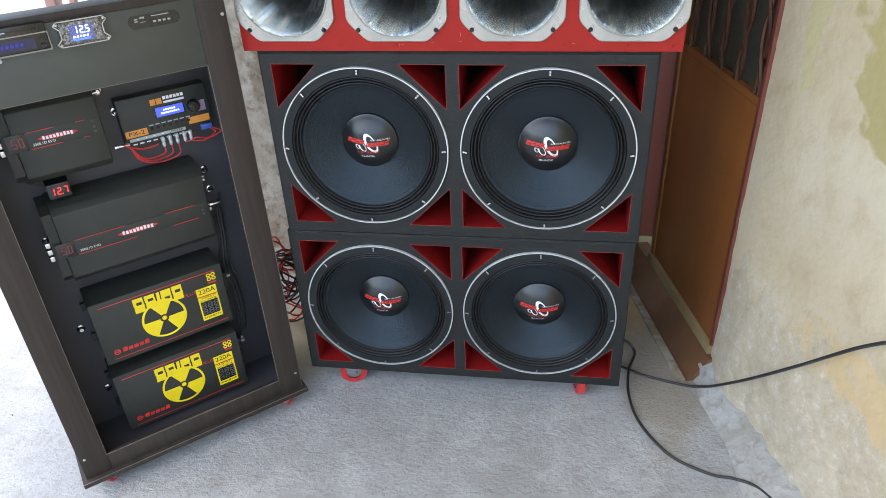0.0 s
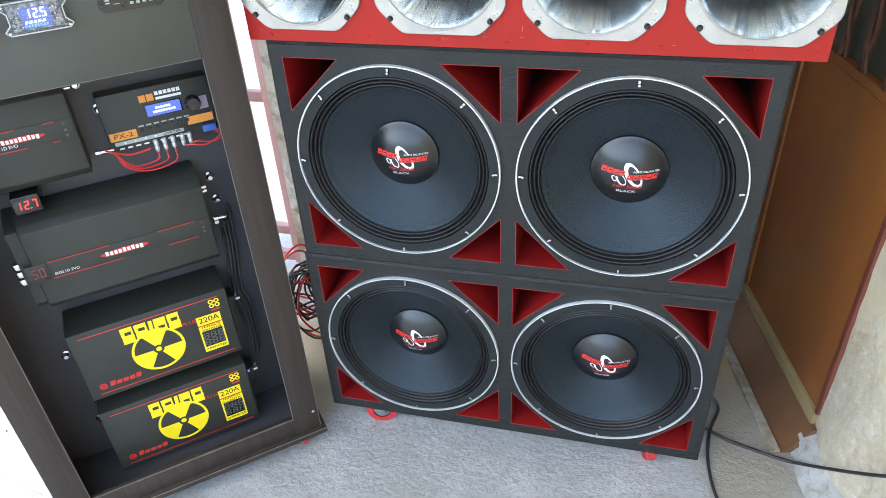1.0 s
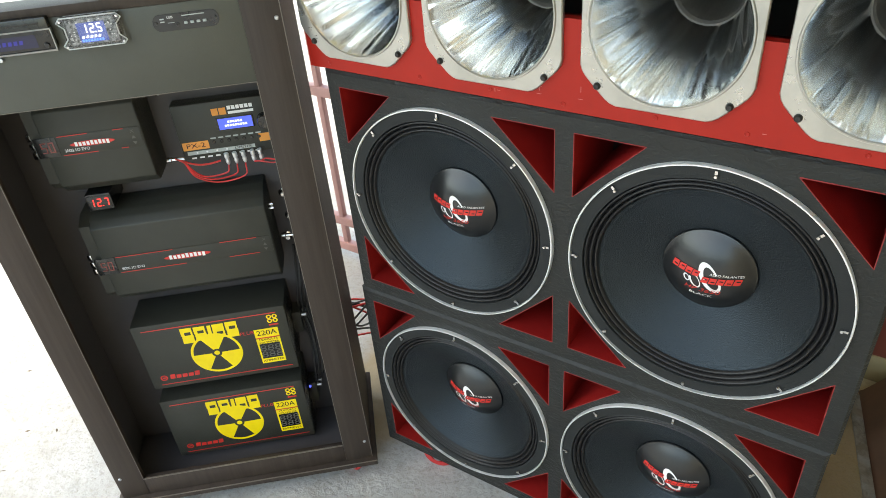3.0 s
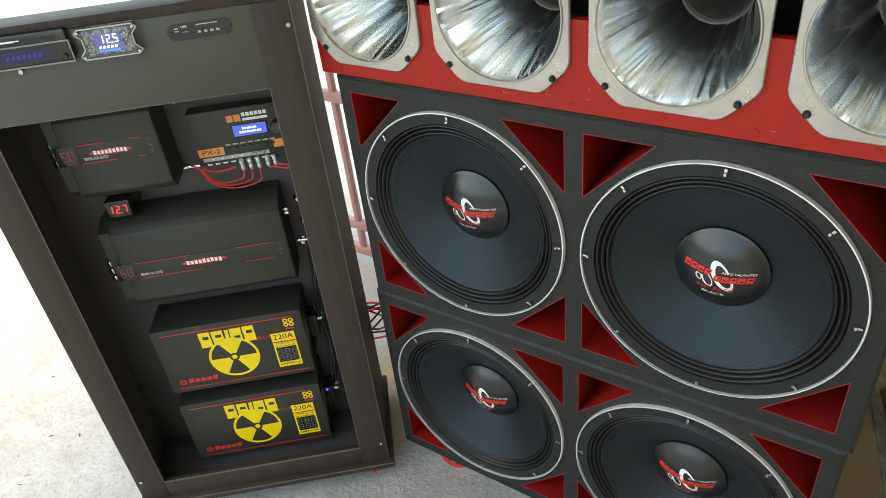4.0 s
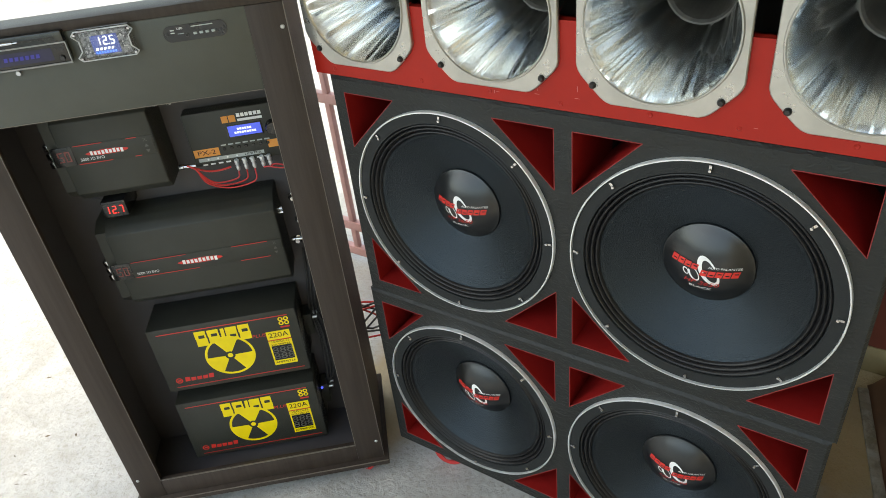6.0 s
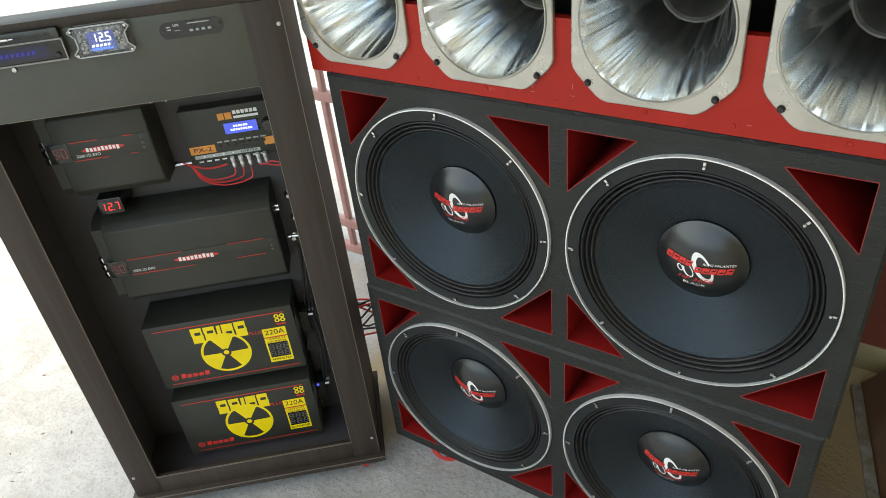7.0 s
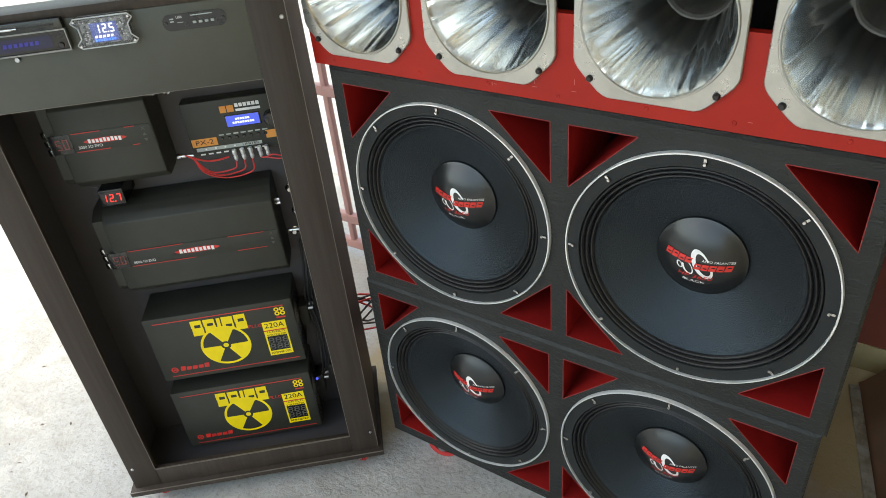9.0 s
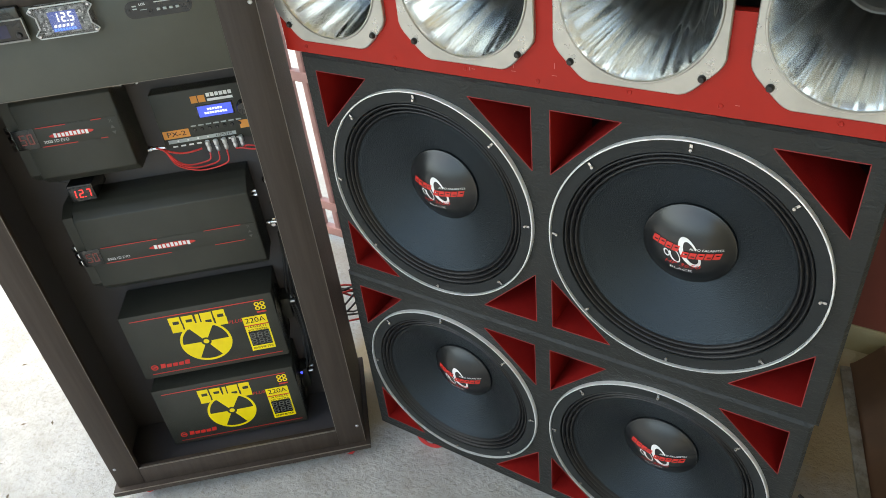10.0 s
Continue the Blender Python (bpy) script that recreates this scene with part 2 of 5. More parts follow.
        # the crumbled foot: coarse speckle of brown earth and pale lime
        crumb = nt.nodes.new("ShaderNodeTexNoise")
        crumb.inputs["Scale"].default_value, crumb.inputs["Detail"].default_value, crumb.inputs["Roughness"].default_value = 34, 9, 0.72
        nt.links.new(tex.outputs["Object"], crumb.inputs["Vector"])
        for low, high, tone in ((0.52, 0.60, (0.36, 0.285, 0.18)), (0.46, 0.38, (0.62, 0.60, 0.54))):
            bits = nt.nodes.new("ShaderNodeMapRange")
            bits.inputs["From Min"].default_value, bits.inputs["From Max"].default_value = low, high
            bits.inputs["To Max"].default_value = 0.5
            nt.links.new(crumb.outputs["Fac"], bits.inputs["Value"])
            colour = blend(calc("MULTIPLY", bits.outputs[0], edge.outputs[0]), tone)
        heights.append(calc("MULTIPLY", calc("MULTIPLY", crumb.outputs["Fac"], edge.outputs[0]), 2.6))
    nt.links.new(colour, b.inputs["Base Color"])
    add = nt.nodes.new("ShaderNodeMath")
    add.operation = "ADD"
    nt.links.new(grain.outputs["Fac"], add.inputs[0])
    nt.links.new(heights[-1], add.inputs[1])
    relief = nt.nodes.new("ShaderNodeBump")
    relief.inputs["Strength"].default_value, relief.inputs["Distance"].default_value = bump, 0.006
    nt.links.new(add.outputs[0], relief.inputs["Height"])
    nt.links.new(relief.outputs[0], b.inputs["Normal"])
    return m


CONCRETE = layered("trowelled_concrete", [(0.375, 0.375, 0.37), (0.315, 0.31, 0.295), (0.43, 0.43, 0.42), (0.31, 0.30, 0.275), (0.27, 0.255, 0.23)], 0.6, (1.3, 5.0, 16.0, 85.0), 0.62, ridges=True)
PLASTER = layered("stained_plaster", [(0.50, 0.415, 0.285), (0.44, 0.345, 0.21), (0.52, 0.445, 0.325), (0.42, 0.33, 0.21)], 0.85, (1.1, 3.0, 9.0), 0.35, stains=True)
PLASTER_BACK = layered("old_cream_plaster", [(0.40, 0.34, 0.27), (0.24, 0.18, 0.12), (0.50, 0.46, 0.39), (0.18, 0.12, 0.075)], 0.85, (3.0, 9.0, 22.0), 0.8)
CEMENT = layered("rough_cement", [(0.36, 0.355, 0.335), (0.29, 0.275, 0.24), (0.39, 0.385, 0.365), (0.23, 0.20, 0.155)], 0.85, (5.0, 14.0, 40.0), 0.5)
WHITE_WALL = layered("white_yard_wall", [(0.62, 0.60, 0.55), (0.54, 0.51, 0.45), (0.66, 0.64, 0.60), (0.45, 0.41, 0.34)], 0.85, (0.6, 2.0, 7.0), 0.3)


# ---- mesh helpers ----
def box(bm, x0, x1, y0, y1, z0, z1, bevel=0.0, m=None):
    made = bmesh.ops.create_cube(bm, size=1, matrix=Matrix.Translation(((x0 + x1) / 2, (y0 + y1) / 2, (z0 + z1) / 2)) @ Matrix.Diagonal((x1 - x0, y1 - y0, z1 - z0, 1)))
    vs = made["verts"]
    if bevel:
        es = list({e for v in vs for e in v.link_edges})
        vs = list({v for f in bmesh.ops.bevel(bm, geom=es, offset=bevel, segments=2, affect="EDGES", profile=0.5)["faces"] for v in f.verts})
        if m:
            bmesh.ops.transform(bm, matrix=m, verts=[v for v in bm.verts if v.is_valid and v in set(vs)])
        return bm
    if m:
        bmesh.ops.transform(bm, matrix=m, verts=vs)
    return bm


def cube(x0, x1, y0, y1, z0, z1, bevel=0.002):
    return box(bmesh.new(), x0, x1, y0, y1, z0, z1, bevel)


def lathe(profile, n=64, bm=None, centre=(0, 0, 0), closed=False):
    """Turn (radius, y) about the y axis."""
    bm = bm or bmesh.new()
    cx, cy, cz = centre
    rings = []
    for r, y in profile:
        if r < 1e-6:
            rings.append([bm.verts.new((cx, cy + y, cz))])
        else:
            rings.append([bm.verts.new((cx + r * math.cos(2 * math.pi * k / n), cy + y, cz + r * math.sin(2 * math.pi * k / n))) for k in range(n)])
    pairs = list(zip(rings, rings[1:])) + ([(rings[-1], rings[0])] if closed else [])
    for a, b in pairs:
        for k in range(n):
            j = (k + 1) % n
            if len(a) == 1 and len(b) == 1:
                continue
            if len(a) == 1:
                bm.faces.new((a[0], b[k], b[j]))
            elif len(b) == 1:
                bm.faces.new((a[k], b[0], a[j]))
            else:
                bm.faces.new((a[k], b[k], b[j], a[j]))
    bmesh.ops.recalc_face_normals(bm, faces=bm.faces)
    return bm


def plate(points, y0, y1, bm=None, bevel=0.0):
    """A flat outline in x and z, from y0 back to y1."""
    bm = bm or bmesh.new()
    a = [bm.verts.new((x, y0, z)) for x, z in points]
    b = [bm.verts.new((x, y1, z)) for x, z in points]
    fs = [bm.faces.new(a), bm.faces.new(b[::-1])]
    for k in range(len(points)):
        j = (k + 1) % len(points)
        fs.append(bm.faces.new((a[k], b[k], b[j], a[j])))
    bmesh.ops.recalc_face_normals(bm, faces=fs)
    if bevel:
        bmesh.ops.bevel(bm, geom=list(fs[0].edges), offset=bevel, segments=2, affect="EDGES", profile=0.5)
    return bm


def rod(bm, a, b, r, n=10):
    """A round bar from a to b."""
    a, b = Vector(a), Vector(b)
    m = Matrix.Translation((a + b) / 2) @ (b - a).to_track_quat("Z", "Y").to_matrix().to_4x4()
    bmesh.ops.create_cone(bm, cap_ends=True, segments=n, radius1=r, radius2=r, depth=(b - a).length, matrix=m)
    return bm


def tube(points, r, n=8, steps=8, bm=None):
    """A round cable through the points, bent smoothly."""
    bm = bm or bmesh.new()
    p = [Vector(q) for q in points]
    p = [2 * p[0] - p[1]] + p + [2 * p[-1] - p[-2]]
    path = []
    for k in range(1, len(p) - 2):
        for s in range(steps):
            t = s / steps
            path.append(0.5 * (2 * p[k] + (p[k + 1] - p[k - 1]) * t + (2 * p[k - 1] - 5 * p[k] + 4 * p[k + 1] - p[k + 2]) * t * t + (3 * p[k] - p[k - 1] - 3 * p[k + 1] + p[k + 2]) * t ** 3))
    path.append(p[-2])
    rings = []
    side = Vector((0.3, 0.2, 0.93)).normalized()
    for k, q in enumerate(path):
        way = (path[min(k + 1, len(path) - 1)] - path[max(k - 1, 0)]).normalized()
        side = (side - way * side.dot(way)).normalized()
        up = way.cross(side)
        rings.append([bm.verts.new(q + r * (side * math.cos(2 * math.pi * i / n) + up * math.sin(2 * math.pi * i / n))) for i in range(n)])
    for a, b in zip(rings, rings[1:]):
        for i in range(n):
            bm.faces.new((a[i], a[(i + 1) % n], b[(i + 1) % n], b[i]))
    bm.faces.new(rings[0][::-1])
    bm.faces.new(rings[-1])
    return bm


def smooth(ob, angle=40):
    ob.data.shade_smooth()
    ob.data.set_sharp_from_angle(angle=radians(angle))
    return ob


def mesh_of(name, bm, material):
    me = bpy.data.meshes.new(name)
    bm.to_mesh(me)
    bm.free()
    me.materials.append(material)
    return me


def part(name, bm, material, parent, label=""):
    """One mesh under a thing or under a part, in the thing's own measures."""
    ob = new(name, mesh_of(name, bm, material))
    ob.parent = parent
    smooth(ob)
    return tagged(ob, label=label)


def thing(name, m, label, category, group="", kind=""):
    ob = new(name)
    ob.empty_display_size = 0.05
    ob.matrix_world = m
    return tagged(ob, label, category, group, kind)


def solid(name, bm, material, label, category, group="", kind="", m=None):
    ob = new(name, mesh_of(name, bm, material))
    if m:
        ob.matrix_world = m
    smooth(ob)
    return tagged(ob, label, category, group, kind)


def writing(text, size, x, z, y, wide=1.0, slant=0.0, align="CENTER", deep=0.0004):
    """Raised print with the built-in font, facing -y, about the point x, z."""
    cu = bpy.data.curves.new("writing", "FONT")
    cu.body, cu.size, cu.align_x, cu.align_y, cu.shear, cu.extrude = text, size, align, "CENTER", slant, deep
    cu.resolution_u = 3
    ob = bpy.data.objects.new("writing", cu)
    scene.collection.objects.link(ob)
    me = bpy.data.meshes.new_from_object(ob.evaluated_get(bpy.context.evaluated_depsgraph_get()))
    bm = bmesh.new()
    bm.from_mesh(me)
    bmesh.ops.transform(bm, matrix=Matrix.Translation((x, y, z)) @ Matrix.Rotation(radians(90), 4, "X") @ Matrix.Diagonal((wide, 1, 1, 1)), verts=bm.verts)
    bpy.data.objects.remove(ob)
    bpy.data.curves.remove(cu)
    bpy.data.meshes.remove(me)
    return bm


def flats(rects, y):
    """Printed bars, each x0, x1, z0, z1 and a lean."""
    bm = bmesh.new()
    for x0, x1, z0, z1, *lean in rects:
        k = lean[0] if lean else 0.0
        bm.faces.new([bm.verts.new(q) for q in ((x0, y, z0), (x1, y, z0), (x1 + k * (z1 - z0), y, z1), (x0 + k * (z1 - z0), y, z1))])
    return bm


def join(*bms):
    """Several pieces of one part in one bmesh."""
    out = bms[0]
    for bm in bms[1:]:
        me = bpy.data.meshes.new("joined")
        bm.to_mesh(me)
        bm.free()
        out.from_mesh(me)
        bpy.data.meshes.remove(me)
    return out


# ---- the setting ----
CORNER, HINGE = Vector((0.768, 0.195, 0)), Vector((0.635, 0.740, 0))
WALL_WAY = Vector((0.32, -0.947, 0))


def wall_matrix(a, b):
    """x runs from a to b, y to the wall's far side."""
    d = b - a
    return Matrix.Translation(a) @ Matrix.Rotation(math.atan2(d.y, d.x), 4, "Z")


g = bmesh.new()
bmesh.ops.create_grid(g, x_segments=2, y_segments=2, size=60)
solid("ground", g, CONCRETE, "grey trowelled concrete floor running out into sunlight", "floor", kind="structure")
# unseen ceiling, its edges set by how much sun and sky they block
solid("ceiling", cube(-2.8, 2.2, -1.9, 1.1, 2.9, 3.02, 0), CEILING, "unseen brown board ceiling, added to shade the porch", "ceiling", kind="structure")
solid("wall_north", cube(-0.86, 0.30, 0.65, 0.80, 0, 2.9, 0), PLASTER_BACK, "old cream plaster wall behind the loudspeakers", "wall", kind="structure")
solid("wall_north_lintel", cube(-1.5, -0.86, 0.65, 0.80, 2.15, 2.9, 0), PLASTER_BACK, "cream plaster lintel over the gate", "wall", kind="structure")

# the plaster wall, its worn foot and the cement fillet along it
east = wall_matrix(CORNER, CORNER + WALL_WAY * 3.4)
g = bmesh.new()
nx, nz = 200, 170
rows = [[g.verts.new((3.4 * i / nx, 0, 2.9 * k / nz)) for k in range(nz + 1)] for i in range(nx + 1)]
for i in range(nx):
    for k in range(nz):
        g.faces.new((rows[i][k], rows[i + 1][k], rows[i + 1][k + 1], rows[i][k + 1]))
for v in g.verts:
    n1 = noise.fractal(Vector((v.co.x * 4, 1.3, v.co.z * 4)), 1.0, 2.0, 4)
    low = max(0.0, 1 - v.co.z / (0.48 + 0.06 * n1))
    n2 = noise.fractal(Vector((v.co.x * 22, 4.1, v.co.z * 22)), 1.0, 2.0, 4)
    low *= min(v.co.x / 0.12, 1.0)
    v.co.y = -0.004 * n1 - low * (0.026 + 0.009 * n2 + 0.010 * n1) - 0.0015 * n2
wall_front = g
box(wall_front, 0, 3.4, 0.06, 0.20, 0, 2.9)
solid("wall_east", wall_front, PLASTER, "cream plaster wall with damp stains and a crumbling foot", "wall", kind="structure", m=east)
g = bmesh.new()
cols = []
for i in range(61):
    x = 3.4 * i / 60
    w = 0.05 + 0.085 * min(x / 0.45, 1.0) + 0.02 * noise.noise(Vector((x * 5, 0, 0)))
    cols.append([g.verts.new((x, 0.0, 0.075)), g.verts.new((x, -0.04, 0.055 + 0.006 * noise.noise(Vector((x * 9, 3, 0))))), g.verts.new((x, -w * 0.7, 0.022)), g.verts.new((x, -w, 0.001))])
for a, b in zip(cols, cols[1:]):
    for k in range(3):
        g.faces.new((a[k], a[k + 1], b[k + 1], b[k]))
bmesh.ops.recalc_face_normals(g, faces=g.faces)
solid("wall_foot", g, CEMENT, "pale cement fillet along the foot of the wall", "trim", kind="structure", m=east)

# metal door beside the loudspeakers: painted sheet below, bars over pebbled glass above
leaf = wall_matrix(HINGE, CORNER)
L = (HINGE - CORNER).length
door = thing("door_1", leaf, "orange-brown painted metal door with barred pebbled glass", "door", kind="structure")
part("lower_panel", cube(0.03, L - 0.012, 0.000, 0.02, 0.12, 0.90, 0.002), DOOR_PAINT, door)
part("stile", cube(0.0, 0.03, -0.006, 0.034, 0.121, 2.1, 0.003), DOOR_PAINT, door)
part("stile", cube(L - 0.012, L + 0.004, -0.010, 0.034, 0.121, 2.1, 0.003), DOOR_RED, door, "dark red edge strip")
part("bottom_rail", cube(0.0, L, -0.016, 0.03, 0.085, 0.12, 0.004), DOOR_TRIM, door, "worn ochre drip rail")
part("mid_rail", cube(0.03, L - 0.012, -0.002, 0.03, 0.9005, 0.925, 0.003), DOOR_PAINT, door)
part("top_rail", cube(0.03, L - 0.012, -0.006, 0.03, 2.05, 2.1, 0.003), DOOR_PAINT, door)
GLASS_DARK = mat("pebbled_dark_glass", (0.045, 0.048, 0.036), 0.3, second=(0.085, 0.085, 0.06), scale=45, bump=0.9, bump_scale=70)
part("glass_pane", cube(0.03, L - 0.012, 0.018, 0.024, 0.925, 2.05, 0), GLASS_DARK, door, "dark pebbled glass")
for k in range(5):
    x = 0.085 + k * 0.105
    strands = []
    for turn in (0.0, math.pi):
        strands.append(tube([(x + 0.012 * math.sin(i * 0.9 + k + turn) + 0.006 * math.sin(i * 0.37 + 2 * k), 0.004 + 0.004 * math.cos(i * 0.9 + k + turn), 0.925 + i * 0.038) for i in range(31)], 0.0065, 6, 3))
    part("bar", join(*strands), IRON, door, "twisted rusty iron bar")
for z in (1.5,):
    part("cross_bar", cube(0.03, L - 0.012, 0.0, 0.010, z - 0.012, z + 0.012, 0.002), IRON, door)
g = bmesh.new()
ends = [[g.verts.new((x, y, z)) for y, z in ((0.03, 0.001), (-0.080, 0.001), (-0.068, 0.010), (-0.014, 0.084), (0.03, 0.084))] for x in (-0.12, L + 0.02)]
g.faces.new(ends[0])
g.faces.new(ends[1][::-1])
for k in range(5):
    j = (k + 1) % 5
    g.faces.new((ends[0][k], ends[1][k], ends[1][j], ends[0][j]))
bmesh.ops.recalc_face_normals(g, faces=g.faces)
SILL = mat("worn_brown_sill_paint", (0.17, 0.078, 0.036), 0.45, second=(0.11, 0.058, 0.032), scale=9, bump=0.15, bump_scale=60, rough_var=0.12)
solid("door_sill", g, SILL, "red-brown painted sloping door sill", "sill", kind="structure", m=leaf)
EDGE = layered("dirty_cement", [(0.26, 0.21, 0.14), (0.20, 0.16, 0.10), (0.33, 0.30, 0.24), (0.15, 0.12, 0.08)], 0.8, (4.0, 11.0, 30.0), 0.5)
g = cube(-0.1, L + 0.02, -0.108, -0.0805, 0, 0.010, 0.003)
solid("sill_edge", g, EDGE, "worn cement edging along the sill", "trim", kind="structure", m=leaf)
door2 = thing("door_2", pose(0.302, 0.900, 0), "dark red painted metal door leaf, closed", "door", kind="structure")
W2 = 0.40
part("door_panel", cube(0, W2, 0, 0.03, 0.09, 2.1, 0.002), DOOR_RED, door2)
part("kick_board", cube(0, W2, -0.004, 0.03, 0.0, 0.0895, 0.002), DOOR_TRIM, door2, "worn ochre kick board")
part("edge_trim", cube(W2 - 0.035, W2 - 0.004, -0.012, 0.0, 0.09, 2.1, 0.003), DOOR_RED, door2)
solid("wall_north_return", cube(0.22, 0.30, 0.801, 0.90, 0, 2.9, 0), PLASTER_BACK, "cream plaster return beside the door", "wall", kind="structure")
# unseen backing wall, added to stop light leaking past the doors
solid("light_stop_wall", cube(0.22, 2.0, 1.3, 1.4, 0, 2.9, 0), PLASTER_BACK, "unseen plain wall behind the doors, added to block light", "wall", kind="structure")
solid("wall_east_lintel", cube(-0.4, L, 0.0, 0.15, 2.1, 2.9, 0), PLASTER, "plaster wall over the door", "wall", kind="structure", m=leaf)

# gate at the back, open yard behind and beside
gate = thing("gate", pose(-1.50, 0.70, 0), "dull pink painted metal bar gate, closed", "gate", kind="structure")
for x in (0.0, 0.60):
    part("post", cube(x, x + 0.04, -0.02, 0.02, 0.03, 2.14, 0.003), PINK_METAL, gate)
for z in (0.035, 0.150, 0.655, 1.20, 2.10):
    part("rail", cube(0.04, 0.60, -0.014, 0.014, z, z + 0.035, 0.003), PINK_METAL, gate)
for k in range(7):
    x = 0.085 + k * 0.072
    if x > 0:
        part("bar", cube(x, x + 0.022, -0.010, 0.010, 0.07, 2.10, 0.002), PINK_METAL, gate)
# the west and south yard walls are added to give reflections
solid("yard_wall_west", cube(-9.2, -9.0, -12, 12, 0, 2.4, 0), WHITE_WALL, "white wall across the yard, added for reflections", "wall", kind="structure")
solid("yard_wall_north", cube(-9.0, 2.0, 5.0, 5.2, 0, 2.4, 0), WHITE_WALL, "sunlit white wall beyond the gate", "wall", kind="structure")
solid("yard_wall_south", cube(-9.0, 6.0, -9.2, -9.0, 0, 2.6, 0), WHITE_WALL, "unseen white wall across the yard, added for reflections", "wall", kind="structure")


# ---- loudspeakers ----
HALF, CELL_IN, CELL_OUT, CELL_LOW, CELL_HIGH, TALL = 0.475, 0.016, 0.444, 0.0345, 0.4745, 0.504
GROW = 1.013  # driver size over the base profile
R_RING, R_CAP = 0.2125, 0.0715
CAP_RIM, CAP_RISE = 0.0415, 0.028


def cap_y(x, z):
    """Depth of the dust cap's dome at x, z from its centre."""
    k = min((x * x + z * z) / R_CAP ** 2, 1.0)
    return CAP_RIM - CAP_RISE * (1 - k)


def on_cap(bm, cx, cz, lift):
    """Lay flat shapes on the dome."""
    for _ in range(2):
        long_edges = [e for e in bm.edges if e.calc_length() > 0.006]
        if long_edges:
            bmesh.ops.subdivide_edges(bm, edges=long_edges, cuts=2, use_grid_fill=False)
            bmesh.ops.triangulate(bm, faces=[f for f in bm.faces if len(f.verts) > 4])
    for v in bm.verts:
        v.co.y = SET + cap_y(v.co.x, v.co.z) - lift
        v.co.x += cx
        v.co.z += cz
    return bm


def flat_shape(points):
    bm = bmesh.new()
    bm.faces.new([bm.verts.new((x, 0, z)) for x, z in points])
    return bm


def crescent(cx, cz, r0, r1, shift, start, sweep, n=22, lean=0.0, tall=1.25):
    """A ring that thins out, as a strip of quads."""
    bm = bmesh.new()
    prev = None
    for k in range(n + 1):
        a = radians(start + sweep * k / n)
        q = [(cx + r0 * math.cos(a), cz + r0 * tall * math.sin(a)), (cx + shift + r1 * math.cos(a), cz + (r1 + (r0 - r1) * 0.25) * tall * math.sin(a))]
        pair = [bm.verts.new((x + lean * (z - cz), 0, z)) for x, z in q]
        if prev:
            bm.faces.new((prev[0], pair[0], pair[1], prev[1]))
        prev = pair
    return bm


def skew_bar(x0, x1, z0, z1, lean=0.25):
    return flat_shape([(x0 + lean * z0, z0), (x1 + lean * z0, z0), (x1 + lean * z1, z1), (x0 + lean * z1, z1)])


def pierced(x0, x1, z0, z1, k=0):
    """A plain block with a small hole, set high or low by turns: four bars."""
    w, h = x1 - x0, z1 - z0
    low = z0 + h * (0.26 if k % 2 else 0.52)
    high, left, right = low + h * 0.20, x0 + w * 0.30, x0 + w * 0.84
    return [(x0, x1, z0, low), (x0, x1, high, z1), (x0, left, low, high), (right, x1, low, high)]


SET = 0.009


